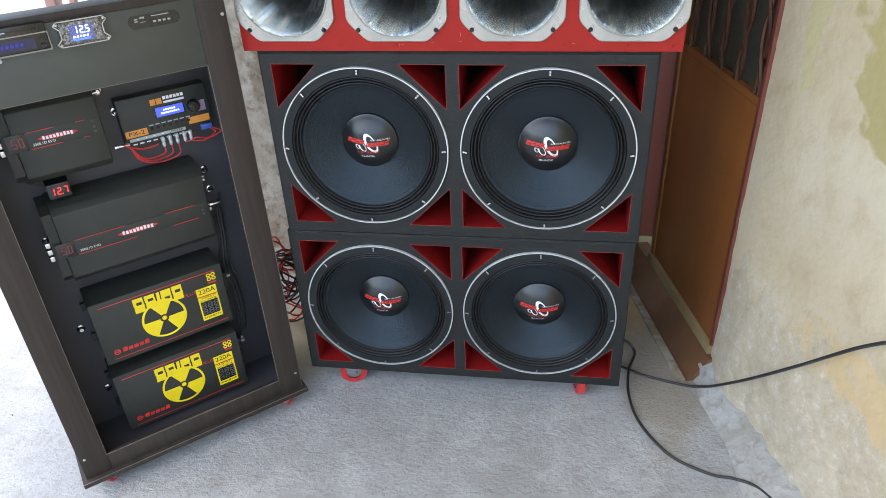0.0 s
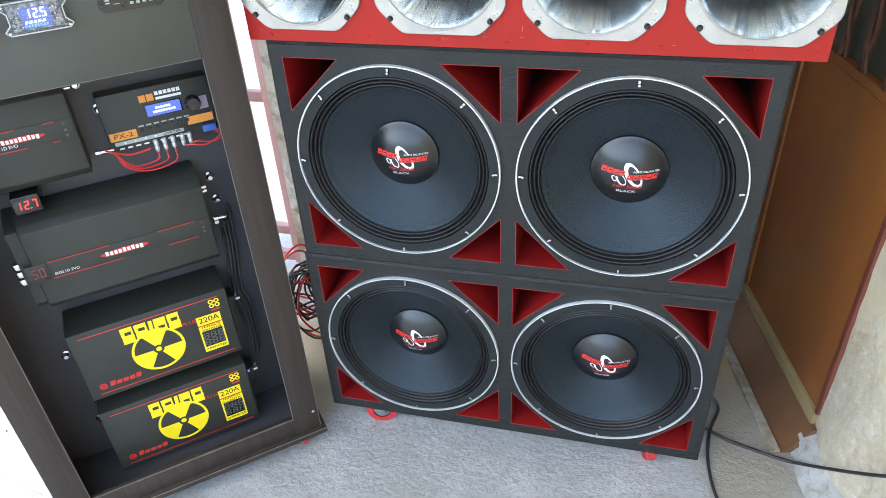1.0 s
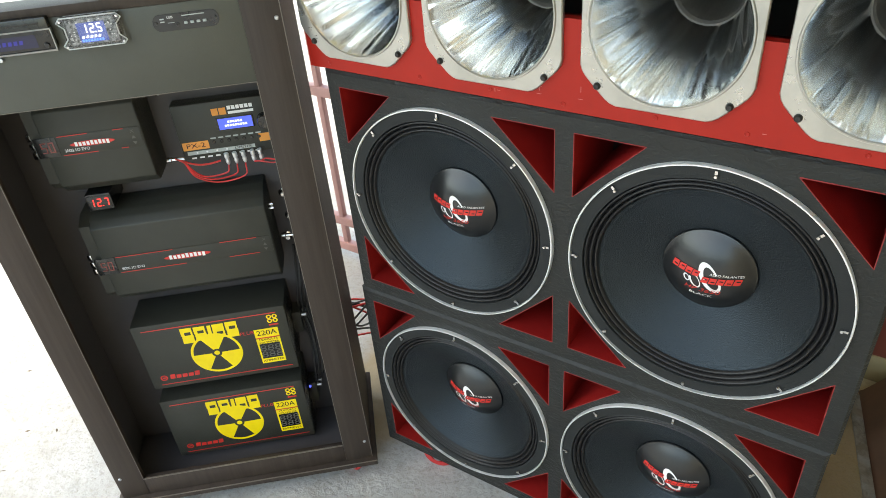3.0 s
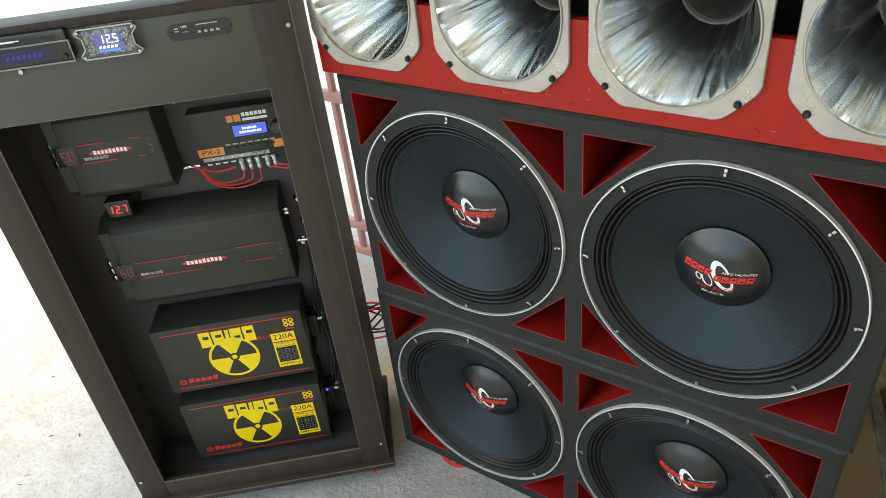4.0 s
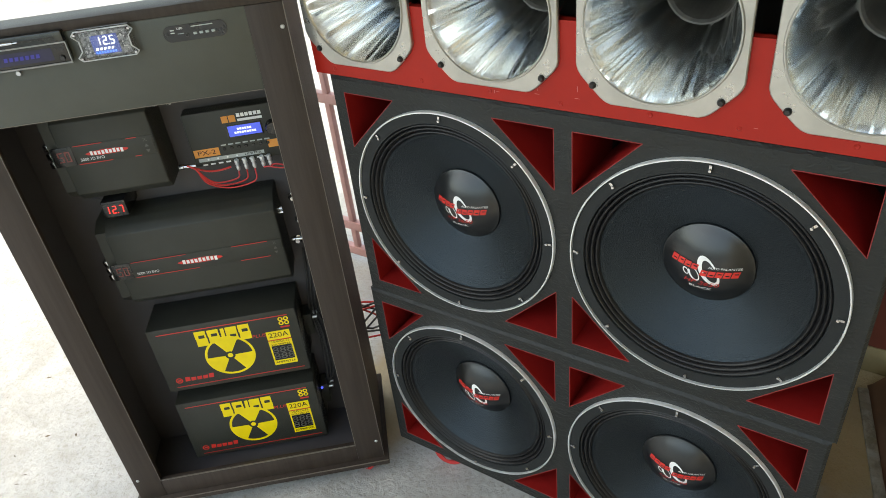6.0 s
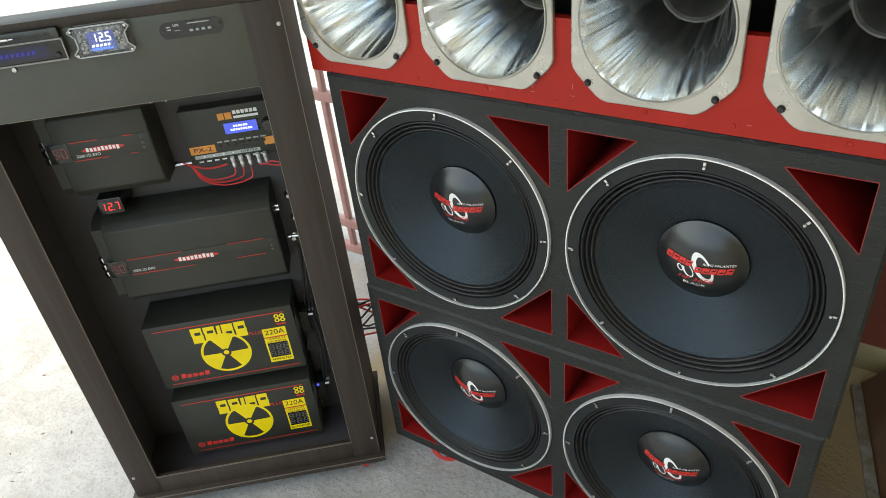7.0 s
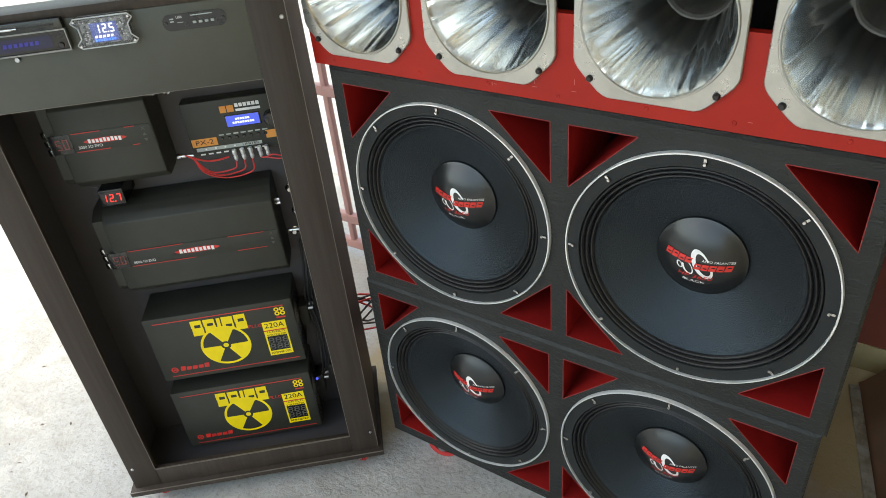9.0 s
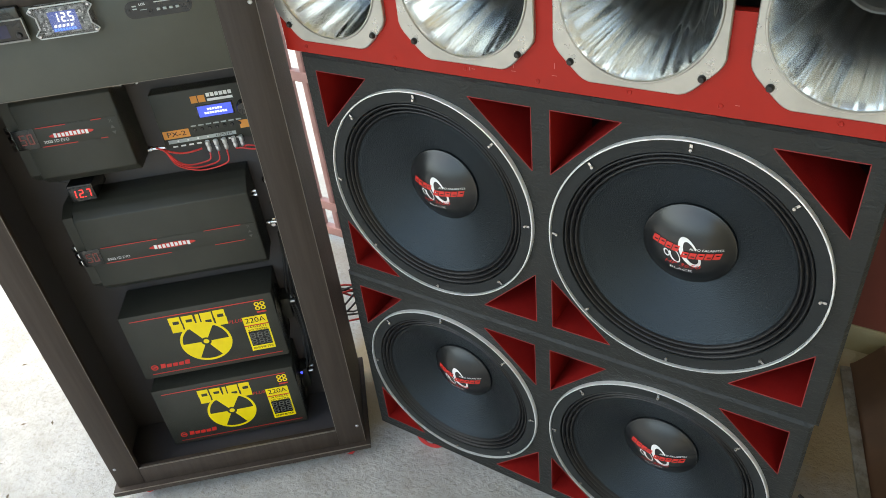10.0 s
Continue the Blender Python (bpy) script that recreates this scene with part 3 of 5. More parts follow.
def woofer(cab, cx, cz):
    """One driver: basket rim, trim ring, gasket, rolled surround, cone, dust cap with print, eight bolts."""
    c = (cx, SET, cz)

    def turned(profile):
        return lathe([(r * GROW, y) for r, y in profile], 96, centre=c)

    rim = part("woofer", turned([(0.2115, 0.004), (0.2115, -0.010), (0.2065, -0.012), (0.199, -0.011), (0.198, 0.03), (0.10, 0.09), (0.0, 0.10)]), GASKET, cab, "large black woofer with a silver trim ring")
    part("trim_ring", turned([(R_RING, 0.002), (R_RING, -0.0162), (0.2117, -0.0174), (0.2098, -0.0174), (0.2092, -0.012)]), SILVER, rim, "bright machined aluminium ring")
    part("gasket", turned([(0.2093, -0.0125), (0.2085, -0.0132), (0.1893, -0.0132), (0.1885, -0.0120), (0.1884, -0.006)]), GASKET, rim)
    prof = []
    for k in range(49):
        s = k / 48
        prof.append((0.1885 - (0.1885 - 0.1645) * s, -0.0100 + 0.0080 * s - 0.0050 * abs(math.sin(3 * math.pi * s)) + 0.002))
    part("surround", turned(prof), RUBBER, rim, "black three-roll rubber surround")
    cone = []
    for r, y in ((0.1635, 0.0002), (0.1600, 0.0012), (0.1585, 0.0022)):
        cone.append((r, y))
    for k in range(1, 15):
        s = 0.05 + 0.95 * k / 14
        cone.append((0.1640 - (0.1640 - 0.067) * s, 0.000 + 0.050 * s ** 0.92))
    part("cone", turned([(0.1650, -0.002)] + cone), CONE, rim, "dark coated paper cone")
    dome = [(R_CAP + 0.003, CAP_RIM + 0.007), (R_CAP + 0.002, CAP_RIM + 0.001)]
    for k in range(13):
        r = R_CAP * (1 - k / 12)
        dome.append((r, cap_y(r, 0)))
    part("dust_cap", lathe(dome, 64, centre=c), CAP, rim, "glossy black dust cap")
    # emblem as plain shapes
    white = [crescent(0.0085, 0.004, 0.0150, 0.0098, 0.0020, 20, 330, lean=-0.42, tall=1.75), crescent(-0.0135, -0.006, 0.0088, 0.0062, 0.0010, 150, 300, lean=-0.35, tall=1.5), crescent(-0.0270, -0.005, 0.0050, 0.0032, 0.0004, 0, 360, lean=-0.3, tall=1.3)]
    for piece in white:
        part("emblem", on_cap(piece, cx, cz, 0.0010), WHITE_PRINT, rim, "white ring emblem")
    blocks = [(-0.0555 + k * 0.0118, -0.0452 + k * 0.0118, 0.0058 - k * 0.0008, 0.0178 - k * 0.0012) for k in range(4)]
    blocks += [(-0.003 + k * 0.0115, 0.0070 + k * 0.0115, -0.0050 + k * 0.0004, 0.0064 + k * 0.0004) for k in range(5)]
    for x0, x1, z0, z1 in blocks:
        piece = join(*[skew_bar(*bar) for bar in pierced(x0, x1, z0, z1, round(x0 * 90))])
        part("emblem_bar", on_cap(piece, cx, cz, 0.0014), RED_PRINT, rim, "red emblem bar")
    part("lettering", on_cap(writing("HP 3650", 0.0118, -0.002, -0.0215, 0, 1.35, 0.3, deep=0), cx, cz, 0.0018), RED_PRINT, rim, "red printed number")
    for word, size, x, z, wide in (("BLACK", 0.0080, -0.003, -0.0335, 1.5), ("ALTO FALANTES", 0.0056, 0.0320, 0.0125, 1.15)):
        part("lettering", on_cap(writing(word, size, x, z, 0, wide, 0.1, deep=0), cx, cz, 0.0010), WHITE_PRINT, rim, "white printed words")
    for k in range(8):
        a = radians(45 * k + 90)
        bm = bmesh.new()
        x, z = cx + 0.2005 * math.cos(a), cz + 0.2005 * math.sin(a)
        lathe([(0.0, -0.0195), (0.0022, -0.0195), (0.0031, -0.0180), (0.0031, -0.0132)], 10, bm, (x, SET, z))
        box(bm, -0.001, 0.0085, -0.0168, -0.0140, -0.0020, 0.0020, 0, Matrix.Translation((x, SET, z)) @ Matrix.Rotation(-a, 4, "Y"))
        part("bolt", bm, CHROME, rim)


def cabinet(name, x_off, z, label, casters):
    cab = thing(name, pose(x_off, 0, z), label, "loudspeaker", "stacked loudspeaker cabinets")
    depth, ch = 0.50, 0.005
    bm = bmesh.new()

    def quad(*p):
        bm.faces.new([bm.verts.new(q) for q in p])

    xs = [-CELL_OUT, -CELL_IN, CELL_IN, CELL_OUT]
    out = HALF - ch
    # border round the cells
    for x0, x1, z0, z1 in ((-out, out, ch, CELL_LOW), (-out, out, CELL_HIGH, TALL - ch), (-out, xs[0], CELL_LOW, CELL_HIGH), (xs[1], xs[2], CELL_LOW, CELL_HIGH), (xs[3], out, CELL_LOW, CELL_HIGH)):
        quad((x0, 0, z0), (x1, 0, z0), (x1, 0, z1), (x0, 0, z1))
    LEG = 0.112
    ports = []
    for x0, x1 in ((xs[0], xs[1]), (xs[2], xs[3])):
        z0, z1 = CELL_LOW, CELL_HIGH
        # cell face with a round hole for the driver
        mx, mz = (x0 + x1) / 2, (z0 + z1) / 2
        hx, hz = (x1 - x0) / 2, (z1 - z0) / 2
        around = []
        turns = [2 * math.pi * k / 64 for k in range(64)]
        for sx, sz in ((1, 1), (-1, 1), (-1, -1), (1, -1)):
            turns += [math.atan2(sz * (hz - LEG), sx * hx) % (2 * math.pi), math.atan2(sz * hz, sx * (hx - LEG)) % (2 * math.pi)]
        turns.sort()
        for a in turns:
            ca, sa = math.cos(a), math.sin(a)
            reach = min(hx / max(abs(ca), 1e-6), hz / max(abs(sa), 1e-6), (hx + hz - LEG) / (abs(ca) + abs(sa)))
            around.append(((mx + 0.200 * ca, 0, mz + 0.200 * sa), (mx + reach * ca, 0, mz + reach * sa), (mx + 0.200 * ca, 0.02, mz + 0.200 * sa)))
        for k in range(len(around)):
            j = (k + 1) % len(around)
            quad(around[k][0], around[k][1], around[j][1], around[j][0])
            quad(around[k][0], around[j][0], around[j][2], around[k][2])
        ports += [((x0, z0), (x0 + LEG, z0), (x0, z0 + LEG)), ((x1, z0), (x1, z0 + LEG), (x1 - LEG, z0)), ((x1, z1), (x1 - LEG, z1), (x1, z1 - LEG)), ((x0, z1), (x0, z1 - LEG), (x0 + LEG, z1))]
    # sides, top, bottom, back, with the wrapped edge
    f = [(-out, 0, ch), (out, 0, ch), (out, 0, TALL - ch), (-out, 0, TALL - ch)]
    s = [(-HALF, ch, 0), (HALF, ch, 0), (HALF, ch, TALL), (-HALF, ch, TALL)]
    r = [(x, depth, q) for x, _, q in s]
    for k in range(4):
        j = (k + 1) % 4
        quad(f[k], f[j], s[j], s[k])
        quad(s[k], s[j], r[j], r[k])
    quad(*r)
    bmesh.ops.remove_doubles(bm, verts=bm.verts, dist=1e-5)
    bmesh.ops.recalc_face_normals(bm, faces=bm.faces)
    part("body", bm, VINYL, cab, "black textured vinyl covering")
    for tri in ports:
        bm = bmesh.new()
        a = [bm.verts.new((x, 0.0005, q)) for x, q in tri]
        b = [bm.verts.new((x, 0.170, q)) for x, q in tri]
        for k in range(3):
            j = (k + 1) % 3
            bm.faces.new((a[k], a[j], b[j], b[k]))
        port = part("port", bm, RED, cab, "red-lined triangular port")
        # deep half of the port, in a darker red that paints in its shade
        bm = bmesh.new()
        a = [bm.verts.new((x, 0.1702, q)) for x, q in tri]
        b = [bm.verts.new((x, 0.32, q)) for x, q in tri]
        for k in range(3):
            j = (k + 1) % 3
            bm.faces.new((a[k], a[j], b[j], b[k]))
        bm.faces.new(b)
        part("port_throat", bm, PORT_SHADE, port, "deep end of the port, its shade put into a darker red")
        bm = bmesh.new()
        for k in range(3):
            (xa, za), (xb, zb) = tri[k], tri[(k + 1) % 3]
            rod(bm, (xa, 0.0, za), (xb, 0.0, zb), 0.0008, 6)
        part("port_edge", bm, RED_EDGE, port, "lighter red edge")
    for cx in (-0.230, 0.230):
        woofer(cab, cx, 0.2545)
    if casters:
        for x in (-0.370, 0.362):
            for y in ((0.060 if x < 0 else 0.095), 0.42):
                caster(cab, x, y, 0.0, 0.044, 0.028, z, 14 if x < 0 else -80)
    return cab


def caster(parent, x, y, top, r, wide, drop, turn=0.0):
    """A swivel caster: plate, fork, wheel, hub; its wheel touches the floor drop metres under top."""
    m = Matrix.Translation((x, y, top)) @ Matrix.Rotation(radians(turn), 4, "Z")
    bm = bmesh.new()
    box(bm, -r * 0.8, r * 0.8, -r * 0.8, r * 0.8, -0.004, 0)
    for s in (-1, 1):
        plate([(-r * 0.7, -0.004), (r * 0.7, -0.004), (0.006 + r * 0.25, -(drop - r) - 0.006), (-0.006 + r * 0.25, -(drop - r) - 0.006)], s * (wide / 2 + 0.003), s * (wide / 2 + 0.006), bm)
    bmesh.ops.transform(bm, matrix=m, verts=bm.verts)
    c = part("caster", bm, ZINC, parent, "swivel caster with red wheel")
    bm = lathe([(r * 0.55, -wide / 2), (r * 0.9, -wide / 2), (r, -wide / 2 + 0.005), (r, wide / 2 - 0.005), (r * 0.9, wide / 2), (r * 0.55, wide / 2)], 28, centre=(r * 0.25, 0, -(drop - r)))
    bmesh.ops.transform(bm, matrix=m, verts=bm.verts)
    part("wheel", bm, WHEEL_RED, c)
    bm = lathe([(0, -wide / 2 - 0.009), (r * 0.25, -wide / 2 - 0.009), (r * 0.3, -wide / 2 + 0.002), (r * 0.55, -wide / 2 + 0.003), (r * 0.55, wide / 2 - 0.003), (r * 0.3, wide / 2), (0, wide / 2 + 0.007)], 18, centre=(r * 0.25, 0, -(drop - r)))
    bmesh.ops.transform(bm, matrix=m, verts=bm.verts)
    part("hub", bm, ZINC, c, "bright zinc hub")


cabinet("speaker_cabinet", -0.006, 0.10, "black vinyl two-woofer cabinet with red ports, on red casters", True)
cabinet("speaker_cabinet", 0.0, 0.6045, "black vinyl two-woofer cabinet with red ports, stacked on another", False)

# ---- horn array ----
HORN_Z, HORN_STEP, HORN_X = 1.2520, 0.2653, 0.1407
horns = thing("horn_cabinet", pose(0, 0, 1.1095), "red open-front cabinet with four aluminium horns", "loudspeaker")
HZ = HORN_Z - 1.1095
X0, X1 = -0.508, 0.520


def cut_rail():
    """The front rail, cut out round the four bells."""
    bm = bmesh.new()
    xs = {X0, X1}
    for k in range(4):
        c = HORN_X + (k - 2) * HORN_STEP
        xs |= {c + 0.113 * math.cos(math.pi * i / 28) for i in range(29)}
        xs |= {c - 0.1131, c + 0.1131}
    prev = None
    for x in sorted(q for q in xs if X0 <= q <= X1):
        top = 0.140
        for k in range(4):
            d = abs(x - HORN_X - (k - 2) * HORN_STEP)
            if d < 0.11305:
                top = HZ - math.sqrt(max(0.113 ** 2 - d * d, 0))
        cur = [bm.verts.new(q) for q in ((x, 0.005, 0), (x, 0.005, top), (x, 0.020, top), (x, 0.020, 0))]
        if prev:
            for i in range(4):
                j = (i + 1) % 4
                bm.faces.new((prev[i], prev[j], cur[j], cur[i]))
        else:
            bm.faces.new(cur)
        prev = cur
    bm.faces.new(prev[::-1])
    bmesh.ops.recalc_face_normals(bm, faces=bm.faces)
    return bm


part("bottom_rail", cut_rail(), RED_PAINT, horns)
for x in (-0.46, -0.265, -0.13, -0.005, 0.135, 0.258, 0.40, 0.50):
    part("screw_plug", lathe([(0.0, 0.0046), (0.0022, 0.0046), (0.0030, 0.0040), (0.0038, 0.0046), (0.0042, 0.0052)], 12, centre=(x, 0, 0.011 + 0.004 * (abs(x * 7) % 1))), RED_PAINT, horns)
for x, z, w, h in ((-0.045, 0.0265, 0.0010, 0.011), (-0.049, 0.0210, 0.008, 0.0008), (-0.047, 0.0330, 0.007, 0.0008), (-0.122, 0.0120, 0.0012, 0.006), (-0.118, 0.0150, 0.006, 0.0008), (0.018, 0.0230, 0.008, 0.0008), (0.022, 0.0340, 0.0009, 0.009), (0.276, 0.0180, 0.006, 0.0008)):
    part("scratch", flats([(x, x + w, z, z + h)], 0.0046), PALE_RED, horns, "pale scratch in the red paint")
part("bottom_board", cube(X0, X1, 0.0205, 0.40, 0, 0.015, 0.002), RED_PAINT, horns)
part("top_rail", cube(X0, X1, 0.005, 0.0145, 0.262, 0.288, 0.002), RED_PAINT, horns)
part("top_board", cube(X0, X1, 0.015, 0.40, 0.270, 0.288, 0.002), RED_PAINT, horns)
for a, b in ((X0, X0 + 0.015), (X1 - 0.015, X1)):
    part("side_board", cube(a, b, 0.0208, 0.40, 0.0155, 0.2695, 0.001), RED_PAINT, horns)
part("back_board", cube(X0 + 0.015, X1 - 0.015, 0.385, 0.40, 0.0155, 0.2695, 0.001), PANEL, horns)


def horn_metal():
    m = bpy.data.materials.new("spun_aluminium")
    m.use_nodes = True
    nt = m.node_tree
    b = nt.nodes["Principled BSDF"]
    b.inputs["Metallic"].default_value = 1.0
    b.inputs["Anisotropic Rotation"].default_value = 0.25
    b.inputs["Anisotropic"].default_value = 0.95
    tex = nt.nodes.new("ShaderNodeTexCoord")
    tangent = nt.nodes.new("ShaderNodeTangent")
    tangent.direction_type, tangent.axis = "RADIAL", "Y"
    nt.links.new(tangent.outputs[0], b.inputs["Tangent"])
    n = nt.nodes.new("ShaderNodeTexNoise")
    n.inputs["Scale"].default_value, n.inputs["Detail"].default_value = 11, 4
    nt.links.new(tex.outputs["Object"], n.inputs["Vector"])
    ramp = nt.nodes.new("ShaderNodeValToRGB")
    # bluish and tan base tints stand in for reflected sky and walls
    ramp.color_ramp.elements[0].color, ramp.color_ramp.elements[1].color = (0.70, 0.76, 0.82, 1), (0.86, 0.84, 0.79, 1)
    ramp.color_ramp.elements[0].position, ramp.color_ramp.elements[1].position = 0.35, 0.65
    nt.links.new(n.outputs["Fac"], ramp.inputs["Fac"])
    nt.links.new(ramp.outputs["Color"], b.inputs["Base Color"])
    span = nt.nodes.new("ShaderNodeMapRange")
    span.inputs["To Min"].default_value, span.inputs["To Max"].default_value = 0.09, 0.15
    nt.links.new(n.outputs["Fac"], span.inputs["Value"])
    nt.links.new(span.outputs[0], b.inputs["Roughness"])
    # polishing marks that run from throat to mouth
    around = nt.nodes.new("ShaderNodeVectorMath")
    around.operation = "MULTIPLY"
    around.inputs[1].default_value = (1, 0.02, 1)
    nt.links.new(tex.outputs["Object"], around.inputs[0])
    unit = nt.nodes.new("ShaderNodeVectorMath")
    unit.operation = "NORMALIZE"
    nt.links.new(around.outputs[0], unit.inputs[0])
    wave = nt.nodes.new("ShaderNodeTexNoise")
    wave.inputs["Scale"].default_value, wave.inputs["Detail"].default_value, wave.inputs["Roughness"].default_value = 2.2, 1.2, 0.4
    nt.links.new(unit.outputs[0], wave.inputs["Vector"])
    relief = nt.nodes.new("ShaderNodeBump")
    relief.inputs["Strength"].default_value, relief.inputs["Distance"].default_value = 0.50, 0.026
    nt.links.new(wave.outputs["Fac"], relief.inputs["Height"])
    nt.links.new(relief.outputs[0], b.inputs["Normal"])
    return m


SPUN = horn_metal()
NECK = mat("dull_neck_metal", (0.12, 0.11, 0.095), 0.5, 0.4, second=(0.09, 0.08, 0.07), scale=40)


def horn():
    """A spun horn with an eight-sided flange, about its own axis."""
    n = 96

    def octagon(a):
        """Reach of the flange: flat sides, top and foot, long cut corners."""
        ca, sa = abs(math.cos(a)), abs(math.sin(a))
        return min(0.1185 / max(ca, 1e-6), 0.1185 / max(sa, 1e-6), 0.1905 / (ca + sa), 0.1362)

    bm = bmesh.new()
    angles = [2 * math.pi * (k + 0.5) / n for k in range(n)]
    rings = []
    for y, grow in ((0.0, 0.0), (-0.0055, 0.0), (-0.007, -0.0015)):
        rings.append([bm.verts.new(((octagon(a) + grow) * math.cos(a), y, (octagon(a) + grow) * math.sin(a))) for a in angles])
    for r, y in ((0.1100, -0.0072), (0.1085, -0.0095), (0.1068, -0.0095), (0.1055, -0.0070)):
        rings.append([bm.verts.new((r * math.cos(a), y, r * math.sin(a))) for a in angles])
    for a, b in zip(rings, rings[1:]):
        for k in range(n):
            j = (k + 1) % n
            bm.faces.new((a[k], a[j], b[j], b[k]))
    bmesh.ops.recalc_face_normals(bm, faces=bm.faces)
    top = new("horn", mesh_of("horn_flange", bm, FLANGE))
    smooth(top, 35)
    bell = [(0.1056, -0.0072), (0.1036, -0.003), (0.1000, 0.008), (0.0935, 0.030), (0.0860, 0.056), (0.0780, 0.086), (0.0700, 0.118), (0.0620, 0.152), (0.0550, 0.185)]
    ob = new("bell", mesh_of("horn_bell", lathe(bell, 96), SPUN))
    smooth(ob, 60)
    ob.parent = top
    tagged(ob, "polished spun aluminium bell")
    ob = new("driver_throat", mesh_of("horn_throat", lathe([(0.0555, 0.1835), (0.0535, 0.1845), (0.0500, 0.190), (0.0420, 0.24), (0.0330, 0.31), (0.0300, 0.36), (0.0, 0.362)], 40), NECK))
    ob.parent = top
    for k in range(4):
        a = radians(45 + 90 * k)
        bm = lathe([(0.0, -0.0125), (0.0035, -0.0122), (0.0052, -0.0098), (0.0056, -0.0070)], 12, centre=(0.1290 * math.cos(a), 0, 0.1290 * math.sin(a)))
        ob = new("screw", mesh_of("horn_screw", bm, DARK_SCREW))
        smooth(ob)
        ob.parent = top
        tagged(ob, "black screw")
    return tagged(top, "polished aluminium horn with eight-sided flange")


first = horn()
first.parent = horns
for k in range(4):
    m = Matrix.Translation((HORN_X + (k - 2) * HORN_STEP, 0.005, HZ))
    if k == 0:
        first.matrix_basis = m
    else:
        copy_thing(first, m)


# ---- equipment rack ----
RACK = pose(-0.7419, -0.2613, 0, -1.1, 0, 41.0)  # leans back a little
RW, OW, R_TOP, R_LOW, DEEP = 0.3195, 0.2520, 1.272, 0.066, 0.30
TOP_DEEP = 0.070
rack = thing("equipment_rack", RACK, "dark wood-grain open rack on small red casters", "rack")


def rack_side(x0, x1):
    """A side panel whose top slopes down behind the top board."""
    bm = bmesh.new()
    prof = ((0.0165, R_LOW), (DEEP, R_LOW), (DEEP, R_TOP - 0.075), (TOP_DEEP, R_TOP - 0.0185), (0.0165, R_TOP - 0.0185))
    ends = [[bm.verts.new((x, y, z)) for y, z in prof] for x in (x0, x1)]
    bm.faces.new(ends[0])
    bm.faces.new(ends[1][::-1])
    for k in range(5):
        j = (k + 1) % 5
        bm.faces.new((ends[0][k], ends[1][k], ends[1][j], ends[0][j]))
    bmesh.ops.recalc_face_normals(bm, faces=bm.faces)
    return bm


part("side_panel", rack_side(-RW, -RW + 0.018), WENGE, rack)
part("side_panel", rack_side(RW - 0.018, RW), WENGE, rack)
part("stile", cube(-RW, -OW, 0, 0.016, R_LOW, R_TOP - 0.0185, 0.0015), WENGE, rack)
part("stile", cube(OW, RW, 0, 0.016, R_LOW, R_TOP - 0.0185, 0.0015), WENGE, rack)
part("bottom_rail", cube(-OW, OW, 0.0005, 0.016, R_LOW, 0.122, 0.0015), WENGE, rack)
part("fascia", cube(-OW, OW, 0.003, 0.016, 1.101, R_TOP - 0.0185, 0.001), PANEL, rack, "black fascia board")
part("top_board", cube(-RW, RW, 0, TOP_DEEP, R_TOP - 0.018, R_TOP, 0.0015), WENGE, rack)
part("back_panel", cube(-RW + 0.0185, RW - 0.0185, 0.185, 0.197, 0.0845, R_TOP - 0.045, 0.001), INSIDE, rack, "dark mounting board")
for a, b in ((-RW + 0.0183, -RW + 0.0215), (RW - 0.0215, RW - 0.0183)):
    part("lining", cube(a, b, 0.017, 0.184, 0.0845, R_TOP - 0.045, 0), INSIDE, rack, "dark inner lining")
part("floor_board", cube(-RW + 0.0185, RW - 0.0185, 0.0165, DEEP, R_LOW, 0.084, 0.001), INSIDE, rack)
part("base_plate", cube(-RW - 0.012, RW + 0.012, -0.016, DEEP + 0.02, 0.050, 0.0655, 0.002), WENGE, rack)
for x in (-OW, OW):
    part("edge_band", cube(x - 0.0006, x + 0.0006, -0.0004, 0.003, 0.122, 1.101, 0), EDGING, rack, "pale rubbed edge")
part("edge_band", cube(-OW, OW, 0.0022, 0.006, 1.1002, 1.1014, 0), EDGING, rack, "pale rubbed edge")
part("edge_band", cube(-OW, OW, -0.0002, 0.004, 0.1216, 0.1228, 0), EDGING, rack, "pale rubbed edge")
part("edge_band", cube(-RW - 0.0122, RW + 0.0122, -0.0164, -0.0140, 0.0645, 0.0659, 0), EDGING, rack, "pale rubbed edge")
part("edge_band", cube(RW - 0.0008, RW + 0.0004, -0.0004, 0.002, R_LOW, R_TOP - 0.019, 0), EDGING, rack, "pale rubbed edge")
for x in (-0.265, 0.265):
    for y in (0.03, 0.27):
        caster(rack, x, y, 0.050, 0.020, 0.018, 0.050 - y * math.tan(radians(1.1)), -30 if x > 0 else 35)
for x, z in ((0.310, 1.2095), (0.307, 0.126), (-0.306, 0.1355), (-0.308, 1.2095)):
    part("screw", lathe([(0, -0.002), (0.003, -0.0018), (0.0045, 0.0003)], 12, centre=(x, 0, z)), ZINC, rack)


def ring_of(cx, cz, r0, r1, y, n=40, a0=0.0, a1=360.0, thick=0.0005):
    bm = bmesh.new()
    prev = None
    for k in range(n + 1):
        a = radians(a0 + (a1 - a0) * k / n)
        pair = [bm.verts.new((cx + r * math.cos(a), y, cz + r * math.sin(a))) for r in (r0, r1)]
        if prev:
            bm.faces.new((prev[0], prev[1], pair[1], pair[0]))
        prev = pair
    return bm


